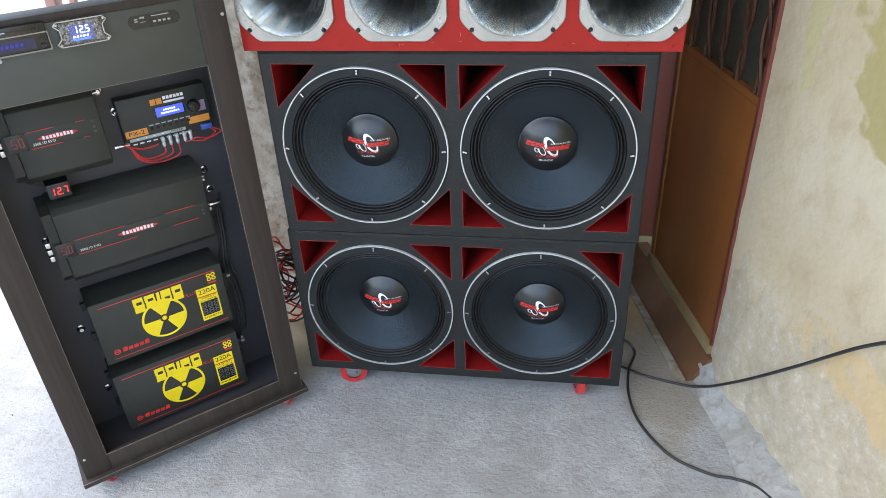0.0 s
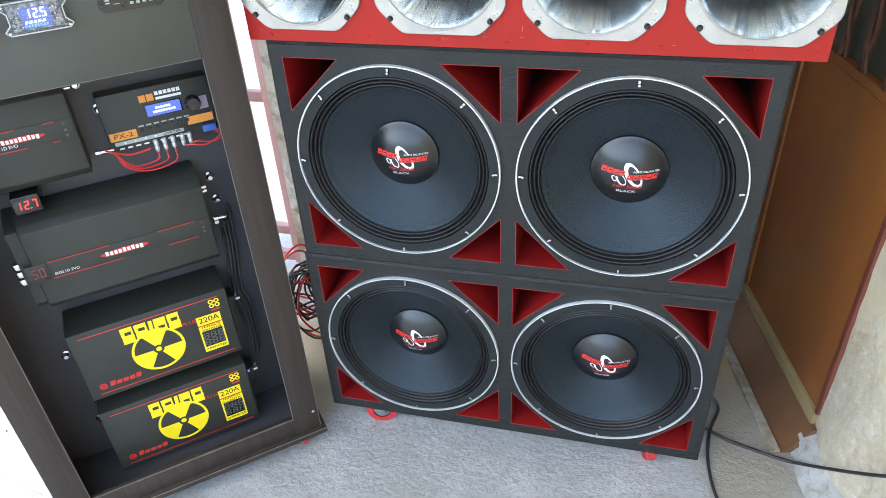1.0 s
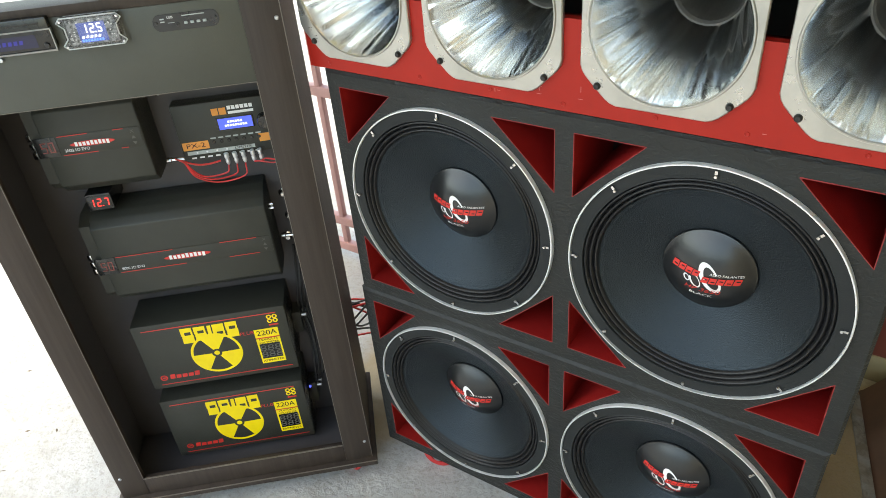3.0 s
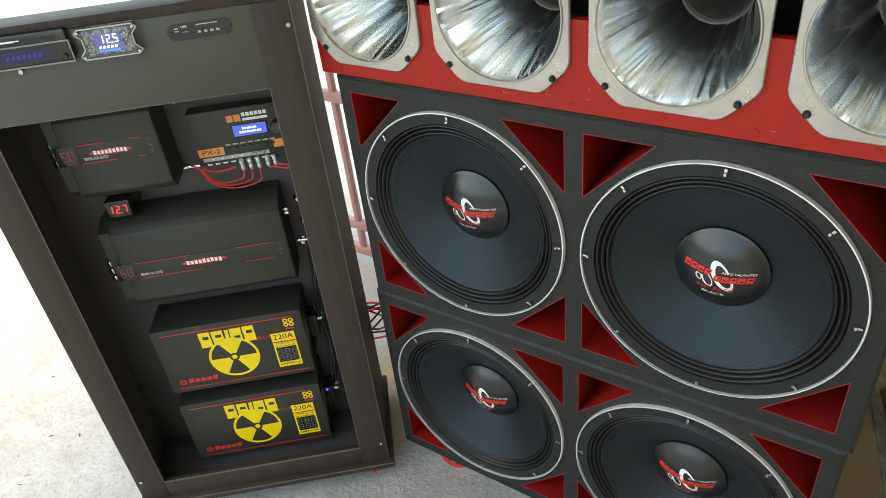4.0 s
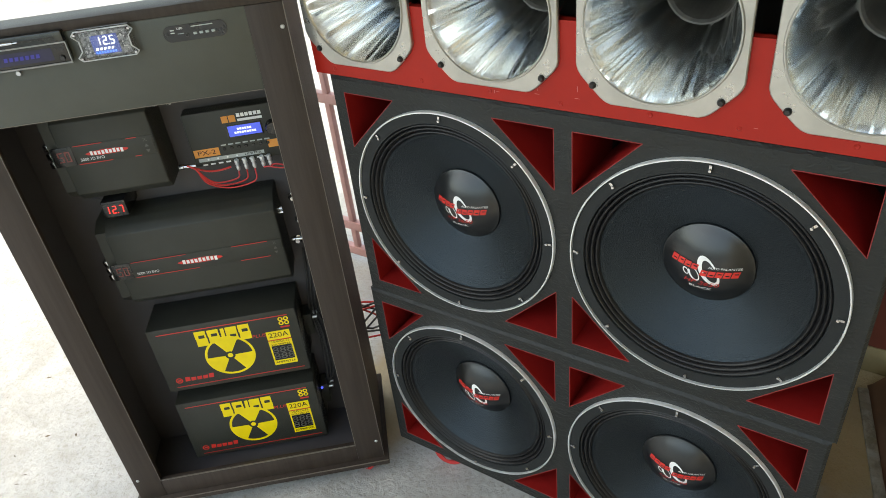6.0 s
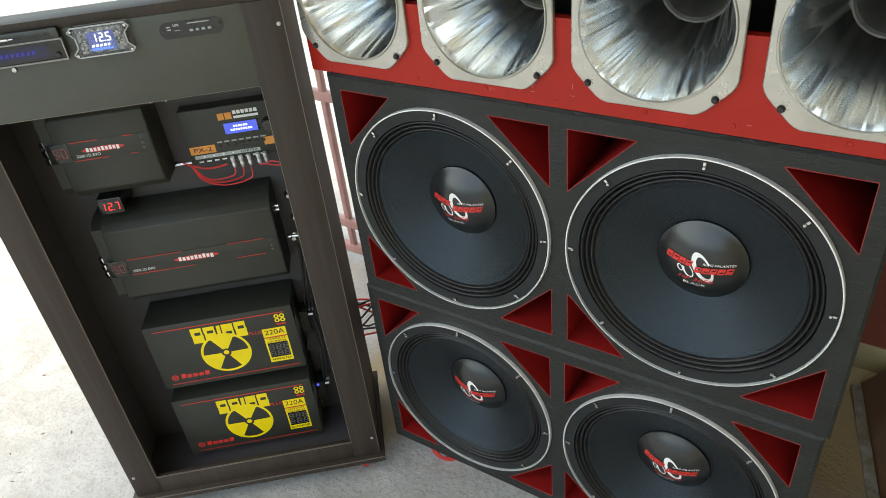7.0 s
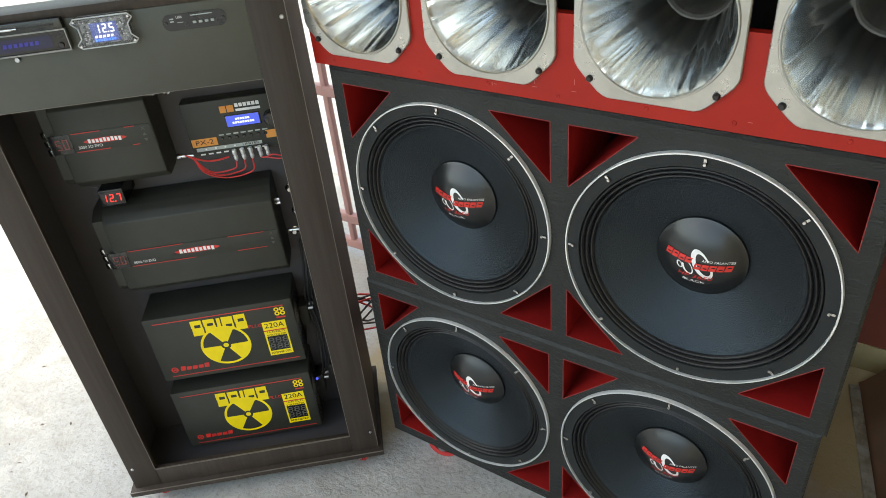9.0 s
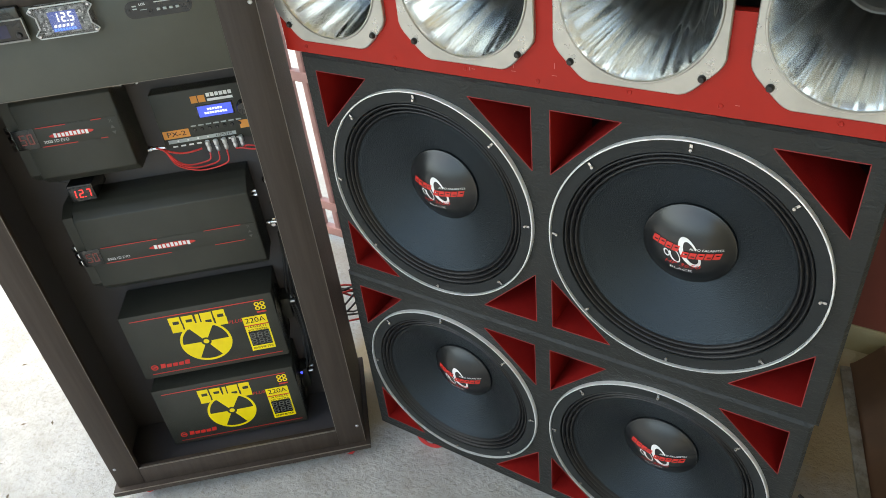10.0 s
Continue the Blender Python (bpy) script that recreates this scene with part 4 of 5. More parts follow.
def power_supply(z0, z1, x0, x1):
    """Metal case with a yellow and red printed front, fan end with terminals."""
    p = thing("power_supply", RACK, "black power supply with yellow fan-blade emblem and red lines", "power supply", "power supplies in the rack")
    y = 0.072
    part("case", cube(x0, x1, y, 0.184, z0, z1, 0.004), CASE, p)
    w, h = x1 - x0, z1 - z0
    f = y - 0.0004
    part("red_line", flats([(x0 + 0.022, x1 - 0.022, z1 - 0.017, z1 - 0.0145)], f), RED_PRINT, p)
    part("red_line", flats([(x0 + 0.022, x1 - 0.014, z0 + 0.0125, z0 + 0.015)], f), RED_PRINT, p)
    cx, cz = x0 + w * 0.490, z0 + h * 0.445
    R = h * 0.305
    bm = ring_of(cx, cz, R * 0.90, R, f)
    for a in (90, 210, 330):
        join(bm, ring_of(cx, cz, R * 0.20, R * 0.91, f, 14, a - 31, a + 31))
    join(bm, ring_of(cx, cz, 0.0, R * 0.11, f, 16))
    part("emblem", bm, YELLOW, p, "yellow three-blade emblem")
    # the maker's mark as plain blocks
    top, low = z1 - h * 0.125, z1 - h * 0.315
    bx = x0 + w * 0.305
    blocks = []
    for k, (s, e) in enumerate(((-0.002, 0.054), (0.062, 0.118), (0.126, 0.144), (0.152, 0.208), (0.216, 0.272))):
        a, b = bx + s * w * 1.34, bx + e * w * 1.34
        lift = 0.006 * abs(k - 2) / 2
        blocks.append([(*bar, 0.05) for bar in pierced(a, b, low - lift, top + lift * 0.3, k // 2)] if k != 2 else [(a, b, low - lift, top, 0.05)])
    for bars in blocks:
        part("mark_block", flats(bars, f - 0.0002), YELLOW, p, "yellow block mark")
    part("lettering", writing("PLUS", 0.014, x0 + w * 0.715, z1 - h * 0.335, f, 1.1, 0.2, deep=0), RED_PRINT, p)
    # small square emblem
    bm = bmesh.new()
    for i in (0, 1):
        for k in (0, 1):
            join(bm, ring_of(x1 - 0.040 + i * 0.013, z1 - 0.038 + k * 0.012, 0.003, 0.0062, f, 14))
    part("corner_mark", bm, YELLOW, p, "small yellow four-ring mark")
    # yellow meter label
    lx0, lx1 = x0 + w * 0.765, x0 + w * 0.925
    lz0, lz1 = z0 + h * 0.16, z0 + h * 0.70
    part("meter_label", flats([(lx0, lx1, lz0, lz1)], f), YELLOW, p, "yellow meter label")
    part("meter_window", flats([(lx0 + 0.004, lx1 - 0.004, lz0 + 0.015, lz0 + h * 0.31), ], f - 0.0003), CASE_PLATE, p, "dark double-row meter window")
    part("red_line", flats([(lx0, lx1, lz1 - h * 0.146, lz1 - h * 0.130)], f - 0.0003), RED_PRINT, p)
    part("red_mark", flats([(x1 - 0.044, x1 - 0.022, z1 - 0.052, z1 - 0.0475)], f), RED_PRINT, p, "tiny red word bar")
    ghost = (writing("888", h * 0.135, (lx0 + lx1) / 2, lz0 + h * 0.235, f - 0.0005, 1.3, 0.05, deep=0), writing("888", h * 0.135, (lx0 + lx1) / 2, lz0 + h * 0.135, f - 0.0005, 1.3, 0.05, deep=0))
    for row in ghost:
        part("meter_digit", row, GREY_DARK, p, "unlit meter digits")
    words = (writing("220A", 0.021, (lx0 + lx1) / 2, lz1 - 0.0125, f - 0.0004, 1.05, deep=0), writing("14,4VOLTS", 0.0095, (lx0 + lx1) / 2, lz1 - h * 0.165, f - 0.0004, 1.0, deep=0),
                 writing("VOLTMETER", 0.0085, (lx0 + lx1) / 2, lz1 - h * 0.215, f - 0.0004, 1.0, deep=0), writing("AMPMETER", 0.0095, (lx0 + lx1) / 2, lz0 + 0.0075, f - 0.0004, 1.05, deep=0))
    for word in words:
        part("lettering", word, CASE_PLATE, p, "black print on yellow")
    # maker's name as a disc and bars
    part("name_disc", join(ring_of(x0 + 0.033, z0 + 0.034, 0.0055, 0.0085, f), flats([(x0 + 0.029, x0 + 0.037, z0 + 0.032, z0 + 0.036, 0.3)], f)), RED_PRINT, p)
    part("name_bar", flats([(x0 + 0.047 + k * 0.0145, x0 + 0.0585 + k * 0.0145, z0 + 0.0285, z0 + 0.039 + (0.003 if k in (0, 4) else 0), 0.15) for k in range(5)], f), RED_PRINT, p, "red name bars")
    # fan grille end and terminals
    xg = x1 + 0.0005
    bm = bmesh.new()
    for k in range(5):
        zc = z0 + h * 0.5
        tube([(xg + 0.001, 0.12 + 0.055 * math.cos(a) * (0.3 + 0.17 * k), zc + h * 0.42 * math.sin(a) * (0.3 + 0.17 * k)) for a in [2 * math.pi * i / 16 for i in range(17)]], 0.0013, 5, 2, bm)
    part("fan_grille", bm, DARK_SCREW, p, "black wire fan guard")
    part("terminal_block", cube(x1, x1 + 0.022, 0.135, 0.180, z0 + h * 0.30, z0 + h * 0.62, 0.002), CASE, p)
    for k in range(2):
        part("terminal", rod(bmesh.new(), (x1 + 0.022, 0.150 + 0.018 * k, z0 + h * 0.52), (x1 + 0.034, 0.150 + 0.018 * k, z0 + h * 0.52), 0.005), ZINC, p)
    for z in (z0 + h * 0.2, z0 + h * 0.72):
        part("mounting_ear", cube(x0 - 0.012, x0, 0.172, 0.184, z - 0.012, z + 0.012, 0.001), CASE, p)
    return p


GREY_DARK = mat("unlit_digit", (0.06, 0.06, 0.055), 0.4, second=(0.08, 0.08, 0.07), scale=60)
power_supply(0.346, 0.542, -0.170, 0.182)
ps = power_supply(0.104, 0.3035, -0.174, 0.178)
part("status_light", lathe([(0, 0), (0.003, 0.001), (0.0035, 0.004)], 12, centre=(0.186, 0.12, 0.23)), BLUE_LED, ps, "blue status light")


def amplifier(x0, x1, z0, z1, number, logo_x, line, zc):
    """A ribbed black amplifier: bevelled top and foot, glossy centre band, end cap."""
    a = thing("amplifier", RACK, f"black car amplifier with red-lined centre band marked {number}", "amplifier", "amplifiers in the rack")
    y = 0.086
    prof = [(0.184, z0 - 0.012), (y + 0.020, z0 - 0.012), (y, z0 + 0.008), (y, z1 - 0.022), (y + 0.016, z1 - 0.008), (y + 0.034, z1 + 0.001), (y + 0.058, z1 + 0.006), (0.184, z1 + 0.006)]
    bm = bmesh.new()
    lo = [bm.verts.new((x0 + 0.022, q, z)) for q, z in prof]
    hi = [bm.verts.new((x1, q, z)) for q, z in prof]
    fs = [bm.faces.new(lo), bm.faces.new(hi[::-1])]
    for k in range(len(prof)):
        j = (k + 1) % len(prof)
        fs.append(bm.faces.new((lo[k], lo[j], hi[j], hi[k])))
    bmesh.ops.recalc_face_normals(bm, faces=fs)
    bmesh.ops.bevel(bm, geom=list(bm.edges), offset=0.003, segments=2, affect="EDGES", profile=0.5)
    part("case", bm, CASE, a)
    bm = bmesh.new()
    prof2 = [(0.184, z0 - 0.004), (y + 0.024, z0 - 0.004), (y + 0.008, z0 + 0.014), (y + 0.008, z1 - 0.016), (y + 0.040, z1 - 0.001), (0.184, z1)]
    lo = [bm.verts.new((x0, q, z)) for q, z in prof2]
    hi = [bm.verts.new((x0 + 0.0215, q, z)) for q, z in prof2]
    fs = [bm.faces.new(lo), bm.faces.new(hi[::-1])]
    for k in range(len(prof2)):
        j = (k + 1) % len(prof2)
        fs.append(bm.faces.new((lo[k], lo[j], hi[j], hi[k])))
    bmesh.ops.recalc_face_normals(bm, faces=fs)
    part("end_cap", bm, CASE, a)
    f = y - 0.0004
    bh = 0.0205
    b0 = x0 + 0.052
    part("centre_band", cube(b0, x1 - 0.004, y - 0.0012, y + 0.001, zc - bh, zc + bh, 0.0005), CASE, a, "slightly raised black band")
    f = y - 0.0016
    for bar in ([(b0, b0 + (x1 - b0) * 0.36, zc + bh - 0.0016, zc + bh), (b0 + (x1 - b0) * 0.66, x1 - 0.034, zc + bh - 0.0016, zc + bh), (b0, b0 + (x1 - b0) * 0.42, zc - bh, zc - bh + 0.0016), (b0 + (x1 - b0) * 0.7, x1 - 0.034, zc - bh, zc - bh + 0.0016)]):
        part("red_line", flats([bar], f), RED_PRINT, a)
    # maker's mark: a red lens with white bars
    s = line
    lens = bmesh.new()
    lens.faces.new([lens.verts.new((logo_x + 0.050 * s * math.cos(t), f - 0.0002, zc + 0.0066 * s * math.sin(t))) for t in [2 * math.pi * k / 28 for k in range(28)]])
    part("mark_lens", lens, RED_PRINT, a, "red oval mark")
    part("mark_bar", flats([(logo_x + s * (-0.039 + k * 0.0088), logo_x + s * (-0.0330 + k * 0.0088), zc - s * (0.0044 if k not in (8,) else 0.0062), zc + s * (0.0044 if k not in (0, 4, 6) else 0.0060)) for k in range(9)], f - 0.0005), WHITE_PRINT, a, "white name bars")
    part("badge_plate", cube(x0 + 0.006, x0 + 0.048, y - 0.0012, y + 0.001, zc - bh, zc + bh, 0.0005), CASE_PLATE, a)
    part("badge_bar", flats([(x0 + 0.0165, x0 + 0.0275, zc - 0.011, zc - 0.0085), (x0 + 0.0165, x0 + 0.0275, zc - 0.001, zc + 0.0015), (x0 + 0.0165, x0 + 0.0275, zc + 0.0085, zc + 0.011), (x0 + 0.0165, x0 + 0.0190, zc, zc + 0.011), (x0 + 0.0250, x0 + 0.0275, zc - 0.011, zc),
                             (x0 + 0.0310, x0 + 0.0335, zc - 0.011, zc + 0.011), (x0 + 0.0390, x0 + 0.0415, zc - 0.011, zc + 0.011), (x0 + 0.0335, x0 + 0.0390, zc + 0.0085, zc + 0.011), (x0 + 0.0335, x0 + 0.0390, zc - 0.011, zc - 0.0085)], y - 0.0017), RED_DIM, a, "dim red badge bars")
    part("lettering", writing(number, 0.0090, b0 + 0.005, zc - bh + 0.0095, f, 0.95, deep=0, align="LEFT"), WHITE_PRINT, a, "white model number")
    mx = x1 - 0.019
    part("indicator_mark", flats([(mx - 0.004, mx - 0.0028, zc + 0.009, zc + 0.016, 0.9), (mx + 0.0028, mx + 0.004, zc + 0.009, zc + 0.016, -0.9)], f), GREY_DARK, a, "faint grey cross")
    for zt, up in ((zc, 1), (zc - 0.012, -1)):
        bm = bmesh.new()
        bm.faces.new([bm.verts.new(q) for q in ((mx - 0.0042, f, zt - 0.003 * up), (mx + 0.0042, f, zt - 0.003 * up), (mx, f, zt + 0.004 * up))])
        part("indicator_mark", bm, GREY_DARK, a, "faint grey triangle")
    for k in range(3):
        part("terminal", cube(x0 - 0.014, x0, 0.105, 0.120, zc - 0.030 + k * 0.019, zc - 0.016 + k * 0.019, 0.0015), CHROME, a, "bright screw terminal")
    for k in range(2):
        part("terminal", rod(bmesh.new(), (x1, 0.125, zc + 0.075 - k * 0.010), (x1 + 0.012, 0.125, zc + 0.075 - k * 0.010), 0.0045), CHROME, a)
    return a


RED_DIM = mat("dim_red_print", (0.20, 0.035, 0.03), 0.4, second=(0.16, 0.03, 0.025), scale=60)
amplifier(-0.193, 0.194, 0.619, 0.822, "8000.1D EVO", 0.007, 1.0, 0.707)
amplifier(-0.210, 0.001, 0.899, 1.085, "3000.1D EVO", -0.0966, 0.85, 0.994)

# processor with its plugs and leads
proc = thing("audio_processor", RACK, "black audio processor with blue screen and orange labels", "audio processor")
PX0, PX1, PZ0, PZ1, PY = 0.046, 0.268, 0.900, 1.021, 0.146
part("case", cube(PX0, PX1, PY, 0.184, PZ0, PZ1, 0.003), CASE, proc)
f = PY - 0.0004
part("orange_label", flats([(PX0 + 0.004, PX0 + 0.058, PZ0 + 0.022, PZ0 + 0.040)], f), ORANGE, proc)
part("orange_label", flats([(PX1 - 0.060, PX1 - 0.006, PZ0 + 0.022, PZ0 + 0.040)], f), ORANGE, proc)
part("lettering", writing("PX-2", 0.015, PX0 + 0.031, PZ0 + 0.031, f - 0.0004, 1.3, deep=0), CASE_PLATE, proc)
part("orange_mark", flats([(PX0 + 0.080, PX0 + 0.093, PZ1 - 0.030, PZ1 - 0.015), (PX0 + 0.095, PX0 + 0.109, PZ1 - 0.030, PZ1 - 0.015)], f), ORANGE, proc, "orange maker's mark")
part("name_bar", flats([(PX0 + 0.1125 + k * 0.0088, PX0 + 0.1195 + k * 0.0088, PZ1 - 0.0205, PZ1 - 0.0125) for k in range(6)] + [(PX0 + 0.1125, PX0 + 0.1640, PZ1 - 0.030, PZ1 - 0.0245)], f), WHITE_PRINT, proc, "white name bars")
part("screen_frame", cube(PX0 + 0.085, PX0 + 0.160, PY - 0.0015, PY + 0.001, PZ1 - 0.064, PZ1 - 0.036, 0.001), CASE_PLATE, proc)
part("screen", flats([(PX0 + 0.088, PX0 + 0.157, PZ1 - 0.062, PZ1 - 0.038)], PY - 0.002), LCD, proc, "lit blue screen")
part("screen_text", flats([(PX0 + 0.107 + k * 0.0052, PX0 + 0.111 + k * 0.0052, PZ1 - 0.048, PZ1 - 0.0435) for k in range(6)] + [(PX0 + 0.100 + k * 0.0052, PX0 + 0.104 + k * 0.0052, PZ1 - 0.056, PZ1 - 0.0515) for k in range(9)], PY - 0.0024), LCD_INK, proc, "two lines of lit characters")
part("button_row", flats([(PX0 + 0.064 + k * 0.0155, PX0 + 0.075 + k * 0.0155, PZ0 + 0.0415, PZ0 + 0.0445) for k in range(7)], f), GREY_PRINT, proc, "row of grey marks")
for k in range(7):
    part("button", lathe([(0, -0.002), (0.003, -0.002), (0.004, 0.0)], 10, centre=(PX0 + 0.0695 + k * 0.0155, PY, PZ0 + 0.034)), CASE_PLATE, proc)
part("limiter_strip", flats([(PX0 + 0.010, PX0 + 0.150, PZ0 + 0.011, PZ0 + 0.019)], f), GREY_PRINT, proc, "grey strip")
part("lettering", writing("LIMITER", 0.008, PX0 + 0.126, PZ0 + 0.015, f - 0.0004, 1.3, deep=0), CASE_PLATE, proc)
for k in range(4):
    part("led", lathe([(0, -0.002), (0.002, -0.001), (0.0022, 0)], 8, centre=(PX0 + 0.030 + k * 0.0205, PY, PZ0 + 0.015)), WHITE_PRINT, proc)
part("channel_mark", flats([(PX0 + 0.016 + k * 0.0165, PX0 + 0.026 + k * 0.0165, PZ0 + 0.002, PZ0 + 0.0055) for k in range(9)], f), WHITE_PRINT, proc, "row of small white marks")
part("knob", lathe([(0, -0.016), (0.013, -0.016), (0.0155, -0.012), (0.0165, 0.0)], 28, centre=(PX0 + 0.182, PY, PZ1 - 0.052)), CASE_PLATE, proc, "black dial")
part("side_label", flats([(PX0 + 0.176, PX0 + 0.212, PZ1 - 0.070, PZ1 - 0.042)], f), mat("mauve_label", (0.32, 0.22, 0.28), 0.5, second=(0.36, 0.26, 0.32), scale=40), proc, "mauve label behind the dial")
part("connector", cube(PX1 - 0.034, PX1 - 0.006, PY - 0.010, PY, PZ0 + 0.002, PZ0 + 0.016, 0.001), mat("blue_connector", (0.04, 0.09, 0.32), 0.4, second=(0.05, 0.12, 0.4), scale=60), proc, "blue plug-in connector")
PLUGS = [PX0 + 0.0875, PX0 + 0.105, PX0 + 0.1225, PX0 + 0.142, PX0 + 0.1575]
for x in PLUGS:
    bm = lathe([(0, 0.0), (0.0045, 0.0), (0.0050, 0.004), (0.0050, 0.010), (0.0040, 0.012), (0.0040, 0.015), (0.0048, 0.017), (0.0044, 0.023), (0.0022, 0.028), (0, 0.028)], 12)
    bmesh.ops.transform(bm, matrix=Matrix.Translation((x, PY - 0.006, PZ0 + 0.008)) @ Matrix.Rotation(radians(-90), 4, "X") @ Matrix.Rotation(radians(8), 4, "X"), verts=bm.verts)
    solid("audio_plug", bm, SILVER, "silver audio plug with red lead in the processor", "plug", "audio plugs", m=RACK)
for k, x in enumerate(PLUGS):
    z = PZ0 - 0.019
    if k < 3:
        pts = [(x, PY - 0.006, z), (x - 0.006, PY - 0.012, z - 0.014 - 0.006 * k), (x - 0.045 - 0.008 * k, PY - 0.016, z - 0.016 - 0.008 * k), (PX0 + 0.022 - 0.002 * k, PY - 0.020, PZ0 - 0.022 - 0.004 * k), (PX0 + 0.004, PY - 0.022, PZ0 + 0.006), (PX0 - 0.012, PY - 0.022, PZ0 + 0.018)]
    else:
        pts = [(x, PY - 0.006, z), (x + 0.012, PY - 0.012, z - 0.010 + 0.004 * k), (x + 0.045, PY - 0.014, z - 0.014 + 0.003 * k), (x + 0.078, PY - 0.010, z + 0.008), (x + 0.098 - 0.01 * k, PY - 0.008, PZ0 + 0.002)]
    solid("audio_lead", tube(pts, 0.0017, 6, 6), RED_WIRE, "thin red audio lead under the processor", "cable", "audio leads", m=RACK)
solid("audio_lead", tube([(PX0 + 0.074, PY - 0.008, PZ0 - 0.006), (PX0 + 0.05, PY - 0.012, PZ0 - 0.008), (PX0 + 0.025, PY - 0.016, PZ0 - 0.004), (PX0 - 0.005, PY - 0.02, PZ0 + 0.012)], 0.0021, 6, 6), RED_WIRE, "thin red audio lead under the processor", "cable", "audio leads", m=RACK)
bm = lathe([(0, 0.0), (0.0035, 0.0), (0.0045, 0.004), (0.0045, 0.026), (0.006, 0.027), (0.006, 0.036), (0, 0.036)], 12)
bmesh.ops.transform(bm, matrix=Matrix.Translation((0.052, 0.128, 0.914)) @ Matrix.Rotation(radians(84), 4, "Z"), verts=bm.verts)
solid("audio_plug", bm, CHROME, "silver audio plug lying beside the amplifier", "plug", "audio plugs", m=RACK)
bm = lathe([(0, 0.0), (0.0035, 0.0), (0.0045, 0.004), (0.0045, 0.020), (0.006, 0.021), (0.006, 0.030), (0, 0.030)], 12)
bmesh.ops.transform(bm, matrix=Matrix.Translation((0.236, 0.135, 0.690)) @ Matrix.Rotation(radians(84), 4, "Z"), verts=bm.verts)
solid("audio_plug", bm, CHROME, "silver audio plug at the end of the amplifier", "plug", "audio plugs", m=RACK)
for x, y, z in ((0.020, 0.182, 1.045), (0.047, 0.182, 0.985), (0.225, 0.182, 0.775), (0.228, 0.182, 0.715), (-0.200, 0.182, 0.42), (-0.20, 0.182, 0.70), (-0.19, 0.182, 0.20), (0.213, 0.182, 0.66)):
    solid("clamp_screw", lathe([(0, -0.010), (0.005, -0.010), (0.007, -0.006), (0.0075, 0.0), (0.011, 0.001), (0.011, 0.003)], 12, centre=(x, y, z)), CHROME, "bright clamp screw on the mounting board", "screw", "clamp screws", m=RACK)

SEGMENTS = {"1": "bc", "2": "abged", "5": "afgcd", "7": "abc"}


def seven_segment(text, x, z, h, y, lean=0.10):
    """Figures of a seven-segment display, centred on x, z; a dot takes no width."""
    w, s, gap = h * 0.52, h * 0.13, h * 0.80
    solid_figures = [c for c in text if c != "."]
    at = x - gap * (len(solid_figures) - 1) / 2 - w / 2
    bars = []
    for c in text:
        if c == ".":
            bars.append((at - gap + w + s * 0.3, at - gap + w + s * 1.4, -h / 2, -h / 2 + s))
            continue
        place = {"a": (at + s * 0.6, at + w - s * 0.6, h / 2 - s, h / 2), "d": (at + s * 0.6, at + w - s * 0.6, -h / 2, -h / 2 + s), "g": (at + s * 0.6, at + w - s * 0.6, -s / 2, s / 2),
                 "b": (at + w - s, at + w, s * 0.2, h / 2 - s * 0.4), "c": (at + w - s, at + w, -h / 2 + s * 0.4, -s * 0.2), "f": (at, at + s, s * 0.2, h / 2 - s * 0.4), "e": (at, at + s, -h / 2 + s * 0.4, -s * 0.2)}
        bars += [place[k] for k in SEGMENTS[c]]
        at += gap
    return flats([(a + lean * p, b + lean * p, z + p, z + q, lean) for a, b, p, q in bars], y)


# small red voltmeter
vm = thing("digital_voltmeter", RACK, "small red digital voltmeter on the mounting board", "voltmeter")
part("housing", cube(-0.1595, -0.1085, 0.100, 0.184, 0.8375, 0.8745, 0.002), CASE_PLATE, vm)
part("window", cube(-0.1565, -0.1115, 0.0985, 0.101, 0.842, 0.870, 0.0005), CASE_PLATE, vm)
part("lettering", seven_segment("12.7", -0.134, 0.8560, 0.0185, 0.0980), RED_LED, vm, "glowing red figures 12.7")

# fascia: voltmeter in clear acrylic, car radio, switch panel
bm_x0, bm_x1, bm_z0, bm_z1 = -0.0435, 0.0605, 1.2005, 1.2545
acr = thing("battery_monitor", RACK, "voltmeter in a clear acrylic case, lit blue and white", "voltmeter")
part("circuit_board", cube(bm_x0 + 0.012, bm_x1 - 0.014, -0.008, -0.004, bm_z0 + 0.006, bm_z1 - 0.006, 0.0005), mat("circuit_board", (0.05, 0.055, 0.06), 0.4, second=(0.30, 0.31, 0.32), scale=160, mix=0.15), acr, "populated circuit board")
rnd = random.Random(2)
chips = bmesh.new()
for k in range(70):
    cx, cz = rnd.uniform(bm_x0 + 0.013, bm_x1 - 0.017), rnd.uniform(bm_z0 + 0.008, bm_z1 - 0.009)
    if bm_x0 + 0.027 < cx < bm_x1 - 0.031 and cz < bm_z1 - 0.013:
        continue
    box(chips, cx, cx + rnd.uniform(0.0010, 0.0026), -0.0092, -0.008, cz, cz + rnd.uniform(0.0008, 0.0022))
part("component", chips, WHITE_PRINT, acr, "tiny soldered components")["kind"] = "stuff"
part("screen", flats([(bm_x0 + 0.028, bm_x1 - 0.030, bm_z0 + 0.009, bm_z1 - 0.012)], -0.0088), VOLT_SCREEN, acr, "lit blue screen")
part("lettering", seven_segment("12.5", (bm_x0 + bm_x1) / 2, bm_z0 + 0.0320, 0.0150, -0.0093, 0.05), VOLT_INK, acr, "lit white figures 12.5")
